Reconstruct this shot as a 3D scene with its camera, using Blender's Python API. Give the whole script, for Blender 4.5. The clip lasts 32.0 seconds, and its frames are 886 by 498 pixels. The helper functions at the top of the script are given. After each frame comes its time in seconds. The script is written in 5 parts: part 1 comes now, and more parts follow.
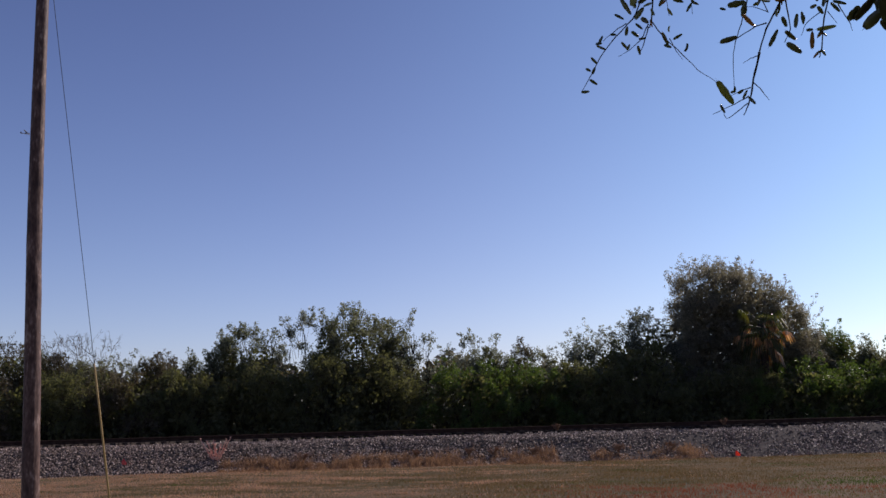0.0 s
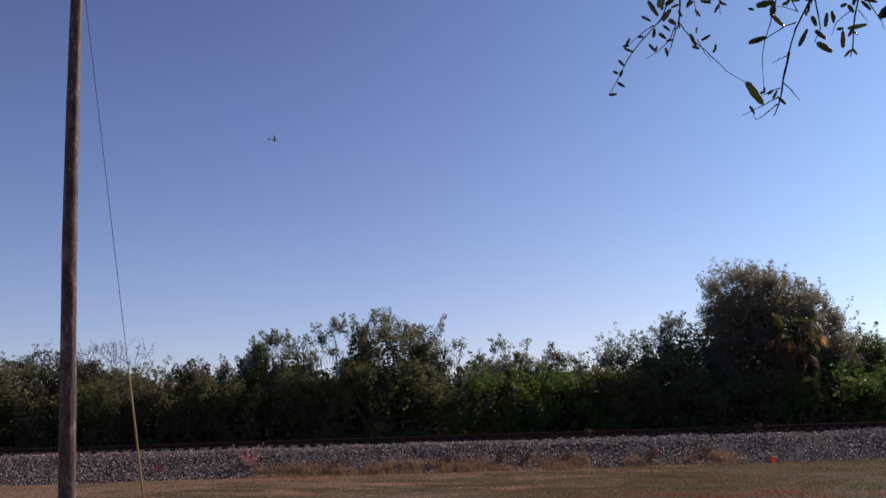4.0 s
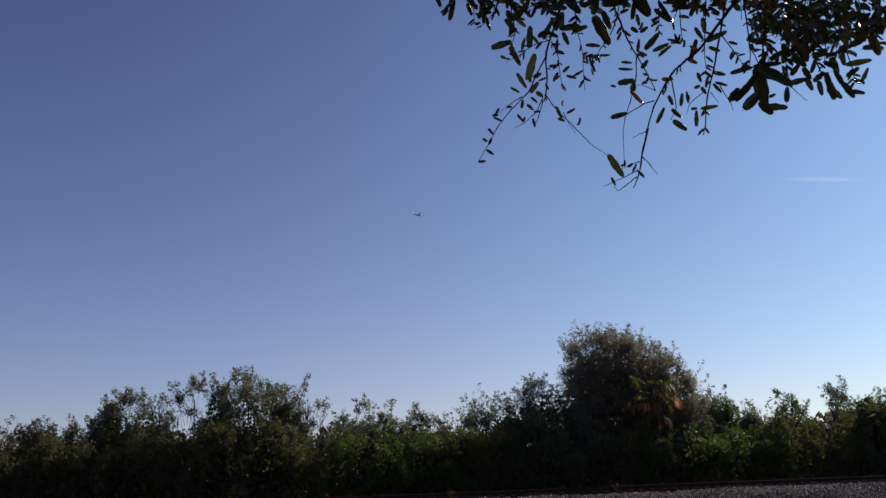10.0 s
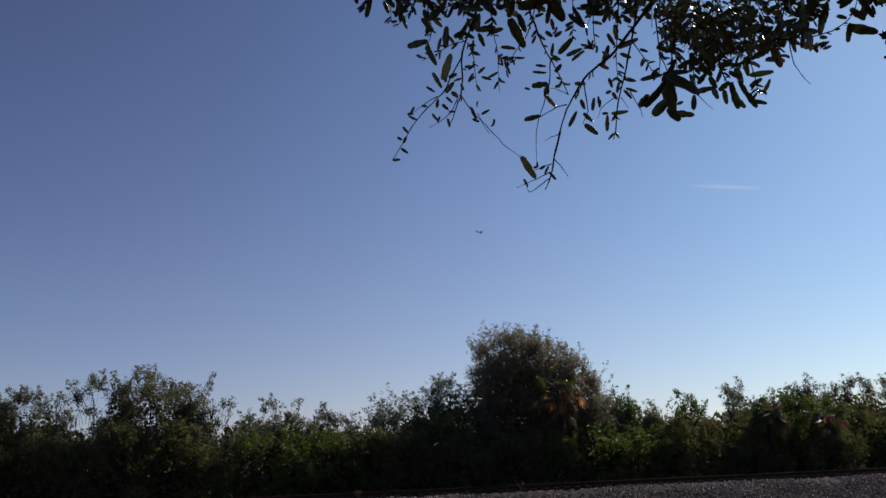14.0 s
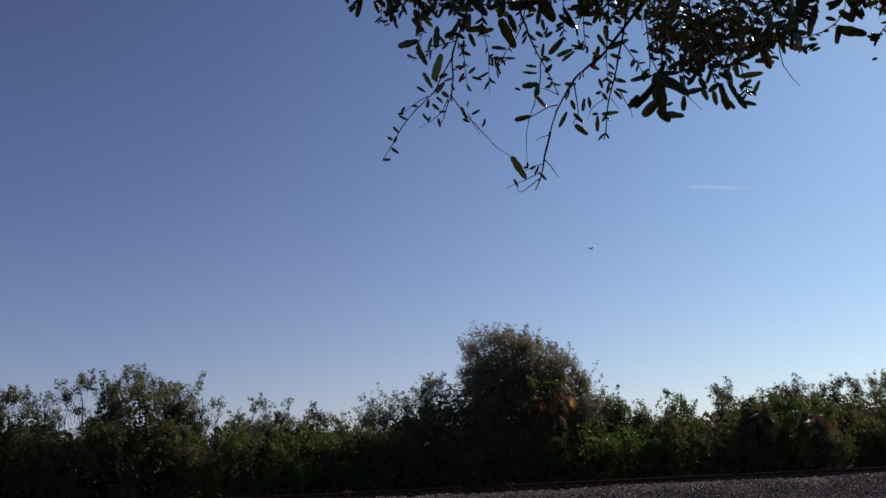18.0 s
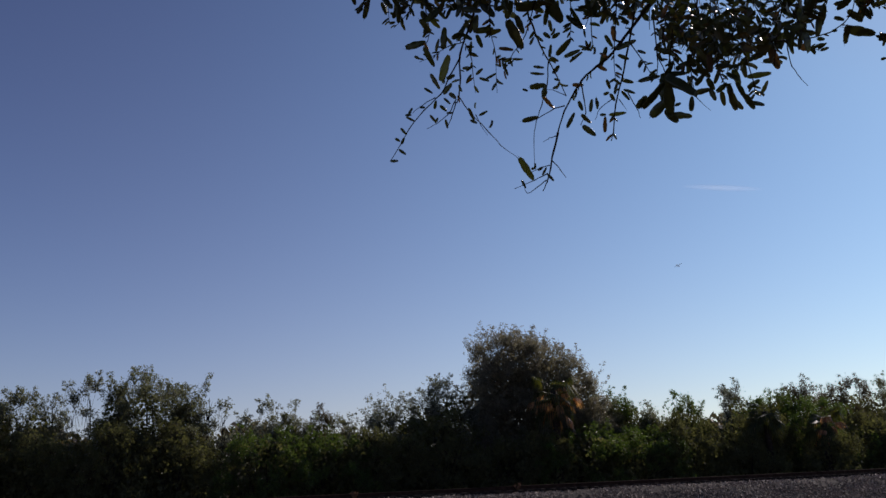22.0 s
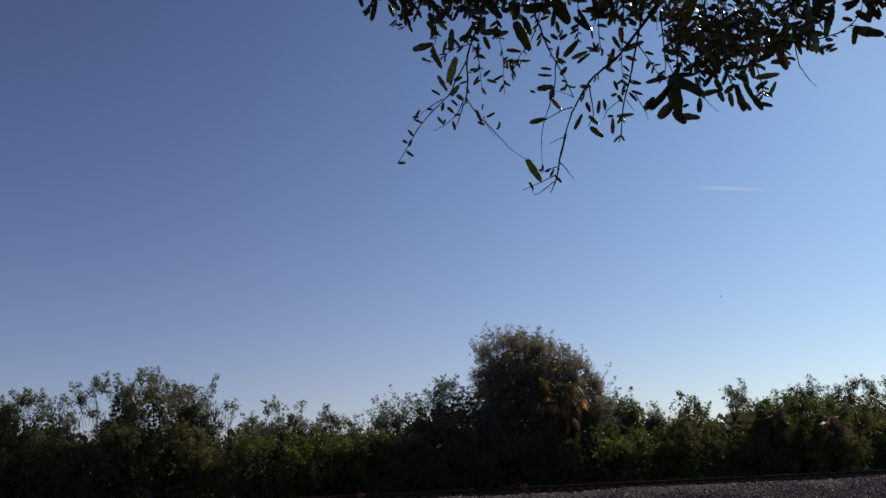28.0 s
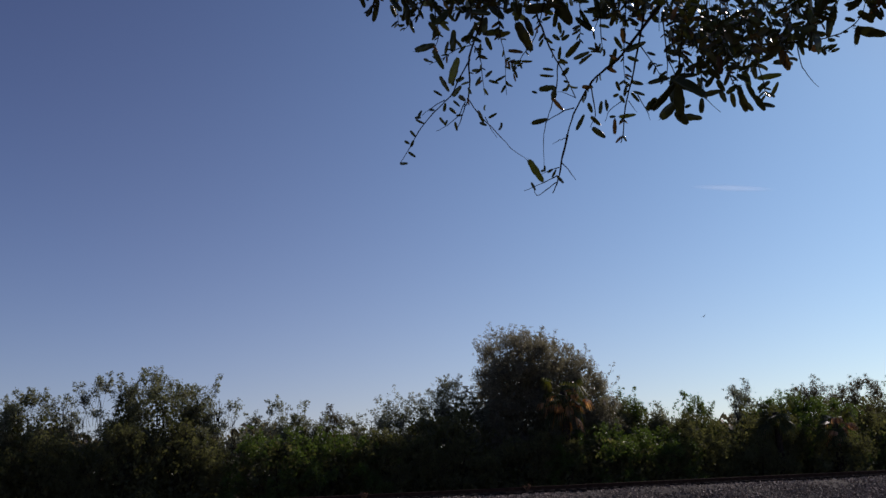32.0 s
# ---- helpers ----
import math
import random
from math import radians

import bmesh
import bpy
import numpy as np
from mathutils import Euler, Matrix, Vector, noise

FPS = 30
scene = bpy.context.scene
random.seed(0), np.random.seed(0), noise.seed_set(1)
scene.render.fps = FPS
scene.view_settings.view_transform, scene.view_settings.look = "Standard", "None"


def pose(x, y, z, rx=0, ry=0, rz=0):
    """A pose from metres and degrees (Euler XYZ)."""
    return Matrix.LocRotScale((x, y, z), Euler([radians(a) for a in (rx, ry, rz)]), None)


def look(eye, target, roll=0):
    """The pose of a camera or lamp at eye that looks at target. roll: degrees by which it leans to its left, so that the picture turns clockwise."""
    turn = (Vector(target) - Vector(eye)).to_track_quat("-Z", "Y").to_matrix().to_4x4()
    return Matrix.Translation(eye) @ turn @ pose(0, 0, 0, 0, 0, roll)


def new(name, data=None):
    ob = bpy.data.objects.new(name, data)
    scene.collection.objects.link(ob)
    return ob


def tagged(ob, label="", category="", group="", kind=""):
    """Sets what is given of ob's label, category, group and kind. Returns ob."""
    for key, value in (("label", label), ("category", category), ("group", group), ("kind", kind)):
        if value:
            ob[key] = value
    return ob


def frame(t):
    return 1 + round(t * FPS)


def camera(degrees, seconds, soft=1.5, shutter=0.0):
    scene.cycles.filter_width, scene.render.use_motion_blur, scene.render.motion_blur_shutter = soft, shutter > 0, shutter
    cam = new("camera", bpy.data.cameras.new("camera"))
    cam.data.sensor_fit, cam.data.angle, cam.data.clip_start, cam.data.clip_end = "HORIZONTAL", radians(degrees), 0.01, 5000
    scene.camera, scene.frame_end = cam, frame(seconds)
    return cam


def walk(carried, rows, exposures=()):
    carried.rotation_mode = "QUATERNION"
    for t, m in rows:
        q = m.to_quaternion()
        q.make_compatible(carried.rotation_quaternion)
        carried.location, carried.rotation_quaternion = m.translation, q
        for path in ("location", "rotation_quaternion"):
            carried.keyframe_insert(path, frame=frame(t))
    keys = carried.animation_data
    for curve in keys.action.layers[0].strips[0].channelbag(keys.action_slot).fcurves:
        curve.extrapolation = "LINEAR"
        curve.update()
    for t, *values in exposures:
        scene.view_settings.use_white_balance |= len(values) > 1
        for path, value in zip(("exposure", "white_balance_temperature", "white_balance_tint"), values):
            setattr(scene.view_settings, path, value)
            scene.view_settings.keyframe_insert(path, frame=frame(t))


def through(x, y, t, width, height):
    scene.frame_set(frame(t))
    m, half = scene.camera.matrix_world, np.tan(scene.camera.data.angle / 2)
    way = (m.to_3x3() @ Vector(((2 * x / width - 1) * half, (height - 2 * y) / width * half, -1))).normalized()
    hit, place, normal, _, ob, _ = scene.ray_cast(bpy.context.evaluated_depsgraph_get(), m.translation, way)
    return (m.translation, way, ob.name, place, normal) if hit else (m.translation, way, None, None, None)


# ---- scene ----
EXPOSURES = [(0, -0.22, 6050, 24), (2.5, -0.22, 6050, 24), (5, -0.27, 6000, 25), (6, -0.37, 5950, 26), (7, -0.39, 5960, 27), (9, -0.6, 6020, 24), (11, -0.69, 6060, 22), (14, -0.8, 6120, 21), (32, -0.8, 6120, 21)]
cam = camera(50.05, 32.0, soft=1.5)
walk(cam, [
    (0, pose(0, 0, 1.6, 100.30, 1.60, 0.60)),
    (0.5, pose(0, 0, 1.6, 100.30, 1.60, 0.60)),
    (1, pose(0, 0, 1.6, 100.30, 1.60, 0.60)),
    (1.5, pose(0, 0, 1.6, 100.30, 1.60, 0.60)),
    (2, pose(0, 0, 1.6, 100.30, 1.60, 0.60)),
    (2.5, pose(0, 0, 1.6, 100.32, 1.52, 1.20)),
    (4.5, pose(0, 0, 1.6, 101.17, 1.62, 3.38)),
    (5, pose(0, 0, 1.6, 103.04, 1.35, 4.70)),
    (5.5, pose(0, 0, 1.6, 103.76, 1.46, 5.07)),
    (6, pose(0, 0, 1.6, 103.88, 1.45, 4.87)),
    (6.5, pose(0, 0, 1.6, 104.08, 1.47, 4.09)),
    (7, pose(0, 0, 1.6, 104.25, 1.52, 3.45)),
    (7.5, pose(0, 0, 1.6, 104.40, 1.54, 3.10)),
    (8, pose(0, 0, 1.6, 104.34, 1.65, 1.43)),
    (8.5, pose(0, 0, 1.6, 104.19, 1.82, -1.02)),
    (9, pose(0, 0, 1.6, 104.13, 2.03, -2.80)),
    (9.5, pose(0, 0, 1.6, 104.04, 2.04, -4.76)),
    (10, pose(0, 0, 1.6, 104.00, 2.14, -5.63)),
    (10.5, pose(0, 0, 1.6, 103.92, 2.25, -7.27)),
    (11, pose(0, 0, 1.6, 103.87, 2.37, -8.37)),
    (11.5, pose(0, 0, 1.6, 103.87, 2.27, -8.42)),
    (12, pose(0, 0, 1.6, 103.88, 2.31, -8.57)),
    (12.5, pose(0, 0, 1.6, 103.82, 2.33, -9.54)),
    (13, pose(0, 0, 1.6, 103.80, 2.37, -10.01)),
    (13.5, pose(0, 0, 1.6, 103.77, 2.45, -10.70)),
    (14, pose(0, 0, 1.6, 103.75, 2.49, -11.09)),
    (14.5, pose(0, 0, 1.6, 103.75, 2.45, -11.44)),
    (16.5, pose(0, 0, 1.6, 103.73, 2.54, -11.59)),
    (17, pose(0, 0, 1.6, 103.73, 2.54, -11.53)),
    (17.5, pose(0, 0, 1.6, 103.73, 2.54, -11.58)),
    (18, pose(0, 0, 1.6, 103.71, 2.51, -11.68)),
    (18.5, pose(0, 0, 1.6, 103.68, 2.51, -11.67)),
    (19, pose(0, 0, 1.6, 103.68, 2.55, -11.63)),
    (19.5, pose(0, 0, 1.6, 103.68, 2.54, -11.58)),
    (20, pose(0, 0, 1.6, 103.68, 2.53, -11.47)),
    (20.5, pose(0, 0, 1.6, 103.69, 2.47, -11.49)),
    (21, pose(0, 0, 1.6, 103.68, 2.53, -11.51)),
    (21.5, pose(0, 0, 1.6, 103.76, 2.61, -11.40)),
    (22, pose(0, 0, 1.6, 103.80, 2.53, -11.28)),
    (22.5, pose(0, 0, 1.6, 103.85, 2.51, -11.13)),
    (23, pose(0, 0, 1.6, 103.85, 2.49, -11.09)),
    (23.5, pose(0, 0, 1.6, 103.86, 2.49, -11.06)),
    (24, pose(0, 0, 1.6, 103.86, 2.48, -11.06)),
    (24.5, pose(0, 0, 1.6, 103.86, 2.49, -11.06)),
    (25, pose(0, 0, 1.6, 103.86, 2.49, -11.06)),
    (25.5, pose(0, 0, 1.6, 103.86, 2.49, -11.06)),
    (27.5, pose(0, 0, 1.6, 103.87, 2.52, -10.96)),
    (28, pose(0, 0, 1.6, 103.88, 2.53, -10.91)),
    (28.5, pose(0, 0, 1.6, 103.86, 2.47, -10.90)),
    (29, pose(0, 0, 1.6, 103.86, 2.47, -10.89)),
    (29.5, pose(0, 0, 1.6, 103.87, 2.51, -10.86)),
    (30, pose(0, 0, 1.6, 103.86, 2.46, -10.86)),
    (30.5, pose(0, 0, 1.6, 103.87, 2.46, -10.73)),
    (31, pose(0, 0, 1.6, 103.87, 2.45, -10.75)),
    (31.5, pose(0, 0, 1.6, 103.89, 2.52, -10.73)),
    (32, pose(0, 0, 1.6, 103.88, 2.50, -10.72)),
], EXPOSURES)

# ---- light: a clear winter sky and the sun, high to the right ----
SUN_AZ, SUN_EL = 50.0, 35.0
world = bpy.data.worlds.new("clear_sky")
scene.world = world
world.use_nodes = True
wn = world.node_tree.nodes
sky = wn.new("ShaderNodeTexSky")
sky.sky_type, sky.sun_disc = "NISHITA", False
sky.sun_elevation, sky.sun_rotation = radians(SUN_EL), radians(SUN_AZ)
sky.altitude, sky.air_density, sky.dust_density, sky.ozone_density = 0, 0.98, 0.27, 3.6
wn["Background"].inputs["Strength"].default_value = 0.108
world.node_tree.links.new(sky.outputs["Color"], wn["Background"].inputs["Color"])


def sky_haze_tint(along, rise, base, swell):
    """Tint fitted over the sky's colour in place of haze: it pales towards the sun and deepens with height, a little
    differently in red, green and blue.
    """
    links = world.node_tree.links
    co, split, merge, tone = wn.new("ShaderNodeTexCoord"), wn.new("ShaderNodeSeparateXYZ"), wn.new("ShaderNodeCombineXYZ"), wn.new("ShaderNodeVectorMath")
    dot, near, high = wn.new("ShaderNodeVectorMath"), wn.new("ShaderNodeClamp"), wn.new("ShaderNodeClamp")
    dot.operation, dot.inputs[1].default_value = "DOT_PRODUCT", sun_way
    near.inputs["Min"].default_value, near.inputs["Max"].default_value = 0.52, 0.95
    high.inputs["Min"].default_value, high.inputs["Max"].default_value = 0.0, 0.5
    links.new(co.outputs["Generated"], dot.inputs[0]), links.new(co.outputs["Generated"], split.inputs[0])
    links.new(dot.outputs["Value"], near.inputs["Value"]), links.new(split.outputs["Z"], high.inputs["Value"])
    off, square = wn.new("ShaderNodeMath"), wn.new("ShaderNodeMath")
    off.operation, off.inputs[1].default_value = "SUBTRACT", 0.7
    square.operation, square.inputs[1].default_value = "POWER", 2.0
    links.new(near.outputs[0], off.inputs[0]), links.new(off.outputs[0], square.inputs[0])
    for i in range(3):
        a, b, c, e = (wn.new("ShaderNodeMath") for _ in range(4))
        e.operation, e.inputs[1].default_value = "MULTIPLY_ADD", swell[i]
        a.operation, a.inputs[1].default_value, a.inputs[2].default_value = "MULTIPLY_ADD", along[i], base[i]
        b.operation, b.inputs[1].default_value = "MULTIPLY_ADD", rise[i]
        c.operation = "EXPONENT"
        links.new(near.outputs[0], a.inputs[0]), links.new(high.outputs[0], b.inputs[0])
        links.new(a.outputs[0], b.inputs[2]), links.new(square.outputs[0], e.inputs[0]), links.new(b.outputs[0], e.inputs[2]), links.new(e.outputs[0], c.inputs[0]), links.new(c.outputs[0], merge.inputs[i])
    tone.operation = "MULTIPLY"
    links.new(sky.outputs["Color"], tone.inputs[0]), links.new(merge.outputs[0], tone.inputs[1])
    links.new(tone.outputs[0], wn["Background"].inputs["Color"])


sun = new("sun", bpy.data.lights.new("sun", "SUN"))
sun.data.energy, sun.data.angle, sun.data.color = 5.0, radians(0.53), (1.0, 0.9, 0.76)
sun_way = Vector((math.sin(radians(SUN_AZ)) * math.cos(radians(SUN_EL)), math.cos(radians(SUN_AZ)) * math.cos(radians(SUN_EL)), math.sin(radians(SUN_EL))))
sun.matrix_world = look(sun_way * 200, (0, 0, 0))
sky_haze_tint((0.571, 1.094, 0.801), (-0.907, -0.926, -0.697), (-0.09, -0.55, -0.405), (0.2, 2.5, 2.6))


# ---- materials ----
def material(name, colours, rough=0.8, scale=3.0, fine=40.0, bump=0.3, metal=0.0, island=False, thing=False, spec=0.5, stretch=(1, 1, 1)):
    """Two scales of noise over a ramp of colours; island or thing: the colour goes by the piece instead."""
    m = bpy.data.materials.new(name)
    m.use_nodes = True
    n, l = m.node_tree.nodes, m.node_tree.links
    b = n["Principled BSDF"]
    b.inputs["Roughness"].default_value, b.inputs["Metallic"].default_value = rough, metal
    b.inputs["Specular IOR Level"].default_value = spec
    co, mp = n.new("ShaderNodeTexCoord"), n.new("ShaderNodeMapping")
    mp.inputs["Scale"].default_value = stretch
    l.new(co.outputs["Object"], mp.inputs["Vector"])
    big, small = n.new("ShaderNodeTexNoise"), n.new("ShaderNodeTexNoise")
    big.inputs["Scale"].default_value, small.inputs["Scale"].default_value = scale, fine
    big.inputs["Detail"].default_value, small.inputs["Detail"].default_value = 4, 3
    l.new(mp.outputs["Vector"], big.inputs["Vector"]), l.new(mp.outputs["Vector"], small.inputs["Vector"])
    mix = n.new("ShaderNodeMath")
    mix.operation, mix.inputs[1].default_value = "MULTIPLY_ADD", 0.55
    half = n.new("ShaderNodeMath")
    half.operation, half.inputs[1].default_value = "MULTIPLY", 0.45
    l.new(small.outputs["Fac"], half.inputs[0])
    l.new(big.outputs["Fac"], mix.inputs[0]), l.new(half.outputs[0], mix.inputs[2])
    ramp = n.new("ShaderNodeValToRGB")
    lo, hi = (0.34, 0.66) if not (island or thing) else (0.0, 1.0)
    for i, c in enumerate(colours):
        p = lo + (hi - lo) * i / max(1, len(colours) - 1)
        e = ramp.color_ramp.elements[i] if i < 2 else ramp.color_ramp.elements.new(p)
        e.position, e.color = p, (*c, 1)
    if island:
        both = n.new("ShaderNodeMix")
        both.inputs["Factor"].default_value = float(island)
        spread = n.new("ShaderNodeMapRange")
        spread.inputs["From Min"].default_value, spread.inputs["From Max"].default_value = 0.34, 0.66
        l.new(mix.outputs[0], spread.inputs["Value"])
        l.new(spread.outputs["Result"], both.inputs["A"])
        l.new(n.new("ShaderNodeNewGeometry").outputs["Random Per Island"], both.inputs["B"])
        l.new(both.outputs["Result"], ramp.inputs["Fac"])
    elif thing:
        l.new(n.new("ShaderNodeObjectInfo").outputs["Random"], ramp.inputs["Fac"])
    else:
        l.new(mix.outputs[0], ramp.inputs["Fac"])
    l.new(ramp.outputs["Color"], b.inputs["Base Color"])
    if bump:
        bp = n.new("ShaderNodeBump")
        bp.inputs["Strength"].default_value, bp.inputs["Distance"].default_value = bump, min(0.02, 0.25 / fine / max(stretch))
        l.new(mix.outputs[0], bp.inputs["Height"]), l.new(bp.outputs["Normal"], b.inputs["Normal"])
    return m


def glow(m, through, tint):
    """Lets some light through a thin blade."""
    n, l = m.node_tree.nodes, m.node_tree.links
    tr, mix = n.new("ShaderNodeBsdfTranslucent"), n.new("ShaderNodeMixShader")
    mix.inputs[0].default_value = through
    warm = n.new("ShaderNodeMix")
    warm.data_type, warm.blend_type, warm.inputs["Factor"].default_value = "RGBA", "MULTIPLY", 1.0
    l.new(n["Color Ramp"].outputs["Color"], warm.inputs["A"])
    warm.inputs["B"].default_value = (*tint, 1)
    l.new(warm.outputs["Result"], tr.inputs["Color"])
    l.new(n["Principled BSDF"].outputs[0], mix.inputs[1]), l.new(tr.outputs[0], mix.inputs[2])
    l.new(mix.outputs[0], n["Material Output"].inputs["Surface"])
    return m


def leafy(name, colours, through=0.3, rough=0.45, thing=False, island=1.0, spec=0.5, tint=(1.9, 1.8, 0.8)):
    """A leaf: gloss on top, some light through the blade; every leaf has a colour of its own."""
    return glow(material(name, colours, rough, 1.6, 7.0, bump=0, island=0 if thing else island, thing=thing, spec=spec), through, tint)


LEAF = {
    "olive": leafy("shrub_leaf", [(0.058, 0.058, 0.04), (0.092, 0.092, 0.066), (0.134, 0.132, 0.1), (0.2, 0.196, 0.155)], 0.5, 0.38, island=0.38, spec=0.42, tint=(2.25, 2.4, 1.4)),
    "dark": leafy("dark_leaf", [(0.052, 0.044, 0.03), (0.084, 0.07, 0.048), (0.135, 0.112, 0.08)], 0.34, 0.5, island=0.3, spec=0.25, tint=(2.2, 2.2, 1.2)),
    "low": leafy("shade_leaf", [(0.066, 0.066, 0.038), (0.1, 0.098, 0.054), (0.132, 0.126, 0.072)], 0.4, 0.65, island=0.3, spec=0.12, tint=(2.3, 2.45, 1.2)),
    "green": leafy("green_leaf", [(0.034, 0.056, 0.016), (0.055, 0.08, 0.024), (0.08, 0.102, 0.035), (0.104, 0.11, 0.046)], 0.5, 0.4, island=0.38, spec=0.35, tint=(2.0, 2.3, 0.9)),
    "grey": leafy("grey_leaf", [(0.075, 0.076, 0.062), (0.13, 0.132, 0.11), (0.24, 0.238, 0.205)], 0.5, 0.38, island=0.38, spec=0.6, tint=(2.2, 2.35, 1.7)),
    "tree": leafy("tree_leaf", [(0.075, 0.07, 0.05), (0.14, 0.13, 0.094), (0.265, 0.25, 0.195)], 0.46, 0.36, island=0.38, spec=0.6, tint=(2.1, 2.05, 1.6)),
    "palm": leafy("palm_leaf", [(0.03, 0.042, 0.011), (0.046, 0.058, 0.015), (0.075, 0.072, 0.024)], 0.42, 0.46, spec=0.4, tint=(2.2, 2.0, 0.8)),
    "brown": leafy("dead_leaf", [(0.17, 0.095, 0.036), (0.34, 0.2, 0.08), (0.52, 0.37, 0.2)], 0.5, 0.32, spec=0.7, tint=(2.2, 1.75, 1.0)),
}
OAK = {
    "g": leafy("oak_leaf", [(0.024, 0.034, 0.013), (0.034, 0.045, 0.017), (0.05, 0.052, 0.02)], 0.07, 0.34, True),
    "y": leafy("young_oak_leaf", [(0.045, 0.06, 0.018), (0.06, 0.07, 0.024)], 0.14, 0.35, True),
    "b": leafy("withered_oak_leaf", [(0.06, 0.036, 0.022), (0.1, 0.055, 0.03)], 0.12, 0.45, True),
    # sun glints partly put into colour: a paler base besides the high gloss
    "w": leafy("shiny_oak_leaf", [(0.06, 0.08, 0.04), (0.09, 0.1, 0.06)], 0.1, 0.3, True, spec=0.8),
}
OAK_JOINED = leafy("oak_foliage_leaf", [(0.024, 0.034, 0.013), (0.034, 0.042, 0.016), (0.045, 0.055, 0.02), (0.06, 0.042, 0.024)], 0.12, 0.36, spec=0.3)
BARK = material("grey_bark", [(0.07, 0.06, 0.05), (0.13, 0.115, 0.095), (0.2, 0.18, 0.155)], 0.9, 4, 60, 0.8, stretch=(1, 1, 0.35), spec=0.12)
TWIG = material("dark_twig_bark", [(0.022, 0.016, 0.014), (0.045, 0.035, 0.03)], 0.9, 20, 200, 0.3, spec=0.1)
POLE = material("weathered_pole_wood", [(0.036, 0.017, 0.012), (0.074, 0.038, 0.027), (0.125, 0.072, 0.052), (0.3, 0.21, 0.165)], 0.62, 4, 14, 1.0, stretch=(2.6, 2.6, 0.8), spec=0.3)
STEEL = material("galvanised_steel", [(0.32, 0.32, 0.33), (0.5, 0.5, 0.5)], 0.45, 30, 200, 0.1, 0.9)
CABLE = material("black_cable", [(0.02, 0.02, 0.022), (0.04, 0.04, 0.042)], 0.6, 10, 80, 0.1)
WIRE = material("bare_strand", [(0.3, 0.29, 0.28), (0.42, 0.41, 0.4)], 0.4, 40, 200, 0.1, 0.6)
GUARD = material("faded_yellow_plastic", [(0.4, 0.25, 0.08), (0.5, 0.34, 0.13), (0.56, 0.42, 0.2)], 0.5, 3, 40, 0.1)
RUST = material("rusty_rail_steel", [(0.022, 0.013, 0.01), (0.042, 0.024, 0.018), (0.078, 0.046, 0.035)], 0.9, 6, 70, 0.4, 0.0, spec=0.08)
TIE = material("creosoted_tie", [(0.018, 0.014, 0.011), (0.034, 0.026, 0.021), (0.06, 0.047, 0.038)], 0.9, 3, 40, 0.6, stretch=(4, 0.5, 4), spec=0.12)
# last colour is much paler: sun glints on single stones put into colour
STONE = material("ballast_stone", [(0.055, 0.037, 0.026), (0.117, 0.078, 0.056), (0.19, 0.13, 0.094), (0.305, 0.212, 0.158), (0.62, 0.48, 0.385)], 0.55, island=True, bump=0, spec=0.26)
BALLAST = material("ballast_bed", [(0.03, 0.026, 0.022), (0.07, 0.058, 0.05), (0.13, 0.108, 0.092)], 0.9, 6, 30, 1.0, spec=0.12)
SOIL = material("mown_dry_lawn", [(0.03, 0.04, 0.013), (0.08, 0.06, 0.028), (0.12, 0.08, 0.042), (0.11, 0.05, 0.027)], 0.95, 0.3, 9, 0.6, spec=0.12)


def grass(name, colours):
    return glow(material(name, colours, 0.8, 0.4, 2.0, island=0.3, bump=0, spec=0.12), 0.4, (1.7, 1.45, 1.0))


GRASS = [
    grass("olive_grass_blade", [(0.05, 0.05, 0.02), (0.088, 0.072, 0.036), (0.13, 0.096, 0.054), (0.175, 0.124, 0.074)]),
    grass("dry_grass_blade", [(0.25, 0.158, 0.112), (0.35, 0.228, 0.168), (0.45, 0.31, 0.23)]),
    grass("reddish_grass_blade", [(0.1, 0.04, 0.026), (0.16, 0.058, 0.036), (0.21, 0.08, 0.05)]),
    grass("green_grass_blade", [(0.03, 0.065, 0.01), (0.05, 0.085, 0.015), (0.09, 0.1, 0.03)]),
]
STRAW = glow(material("dry_tall_grass", [(0.16, 0.1, 0.062), (0.24, 0.155, 0.098), (0.34, 0.235, 0.155)], 0.85, island=True, bump=0, spec=0.12), 0.45, (1.5, 1.3, 1.0))
REDWEED = material("reddish_dead_weed", [(0.6, 0.22, 0.15), (0.72, 0.36, 0.26), (0.78, 0.52, 0.4)], 0.8, island=True, bump=0)
ORANGE = glow(material("orange_flag_film", [(0.85, 0.1, 0.02), (0.95, 0.16, 0.04)], 0.4, 8, 60, 0.05), 0.5, (1.0, 1.0, 1.0))
RED = material("red_flag_film", [(0.6, 0.04, 0.04), (0.72, 0.07, 0.06)], 0.4, 8, 60, 0.05)
PAINT = material("white_aircraft_paint", [(0.32, 0.34, 0.37), (0.4, 0.42, 0.45)], 0.3, 1, 10, 0.02)
STRIPE = material("dark_blue_paint", [(0.03, 0.04, 0.09), (0.05, 0.06, 0.12)], 0.3, 1, 10, 0.02)
RUBBER = material("tyre_rubber", [(0.02, 0.02, 0.02), (0.04, 0.04, 0.04)], 0.8, 8, 60, 0.1)


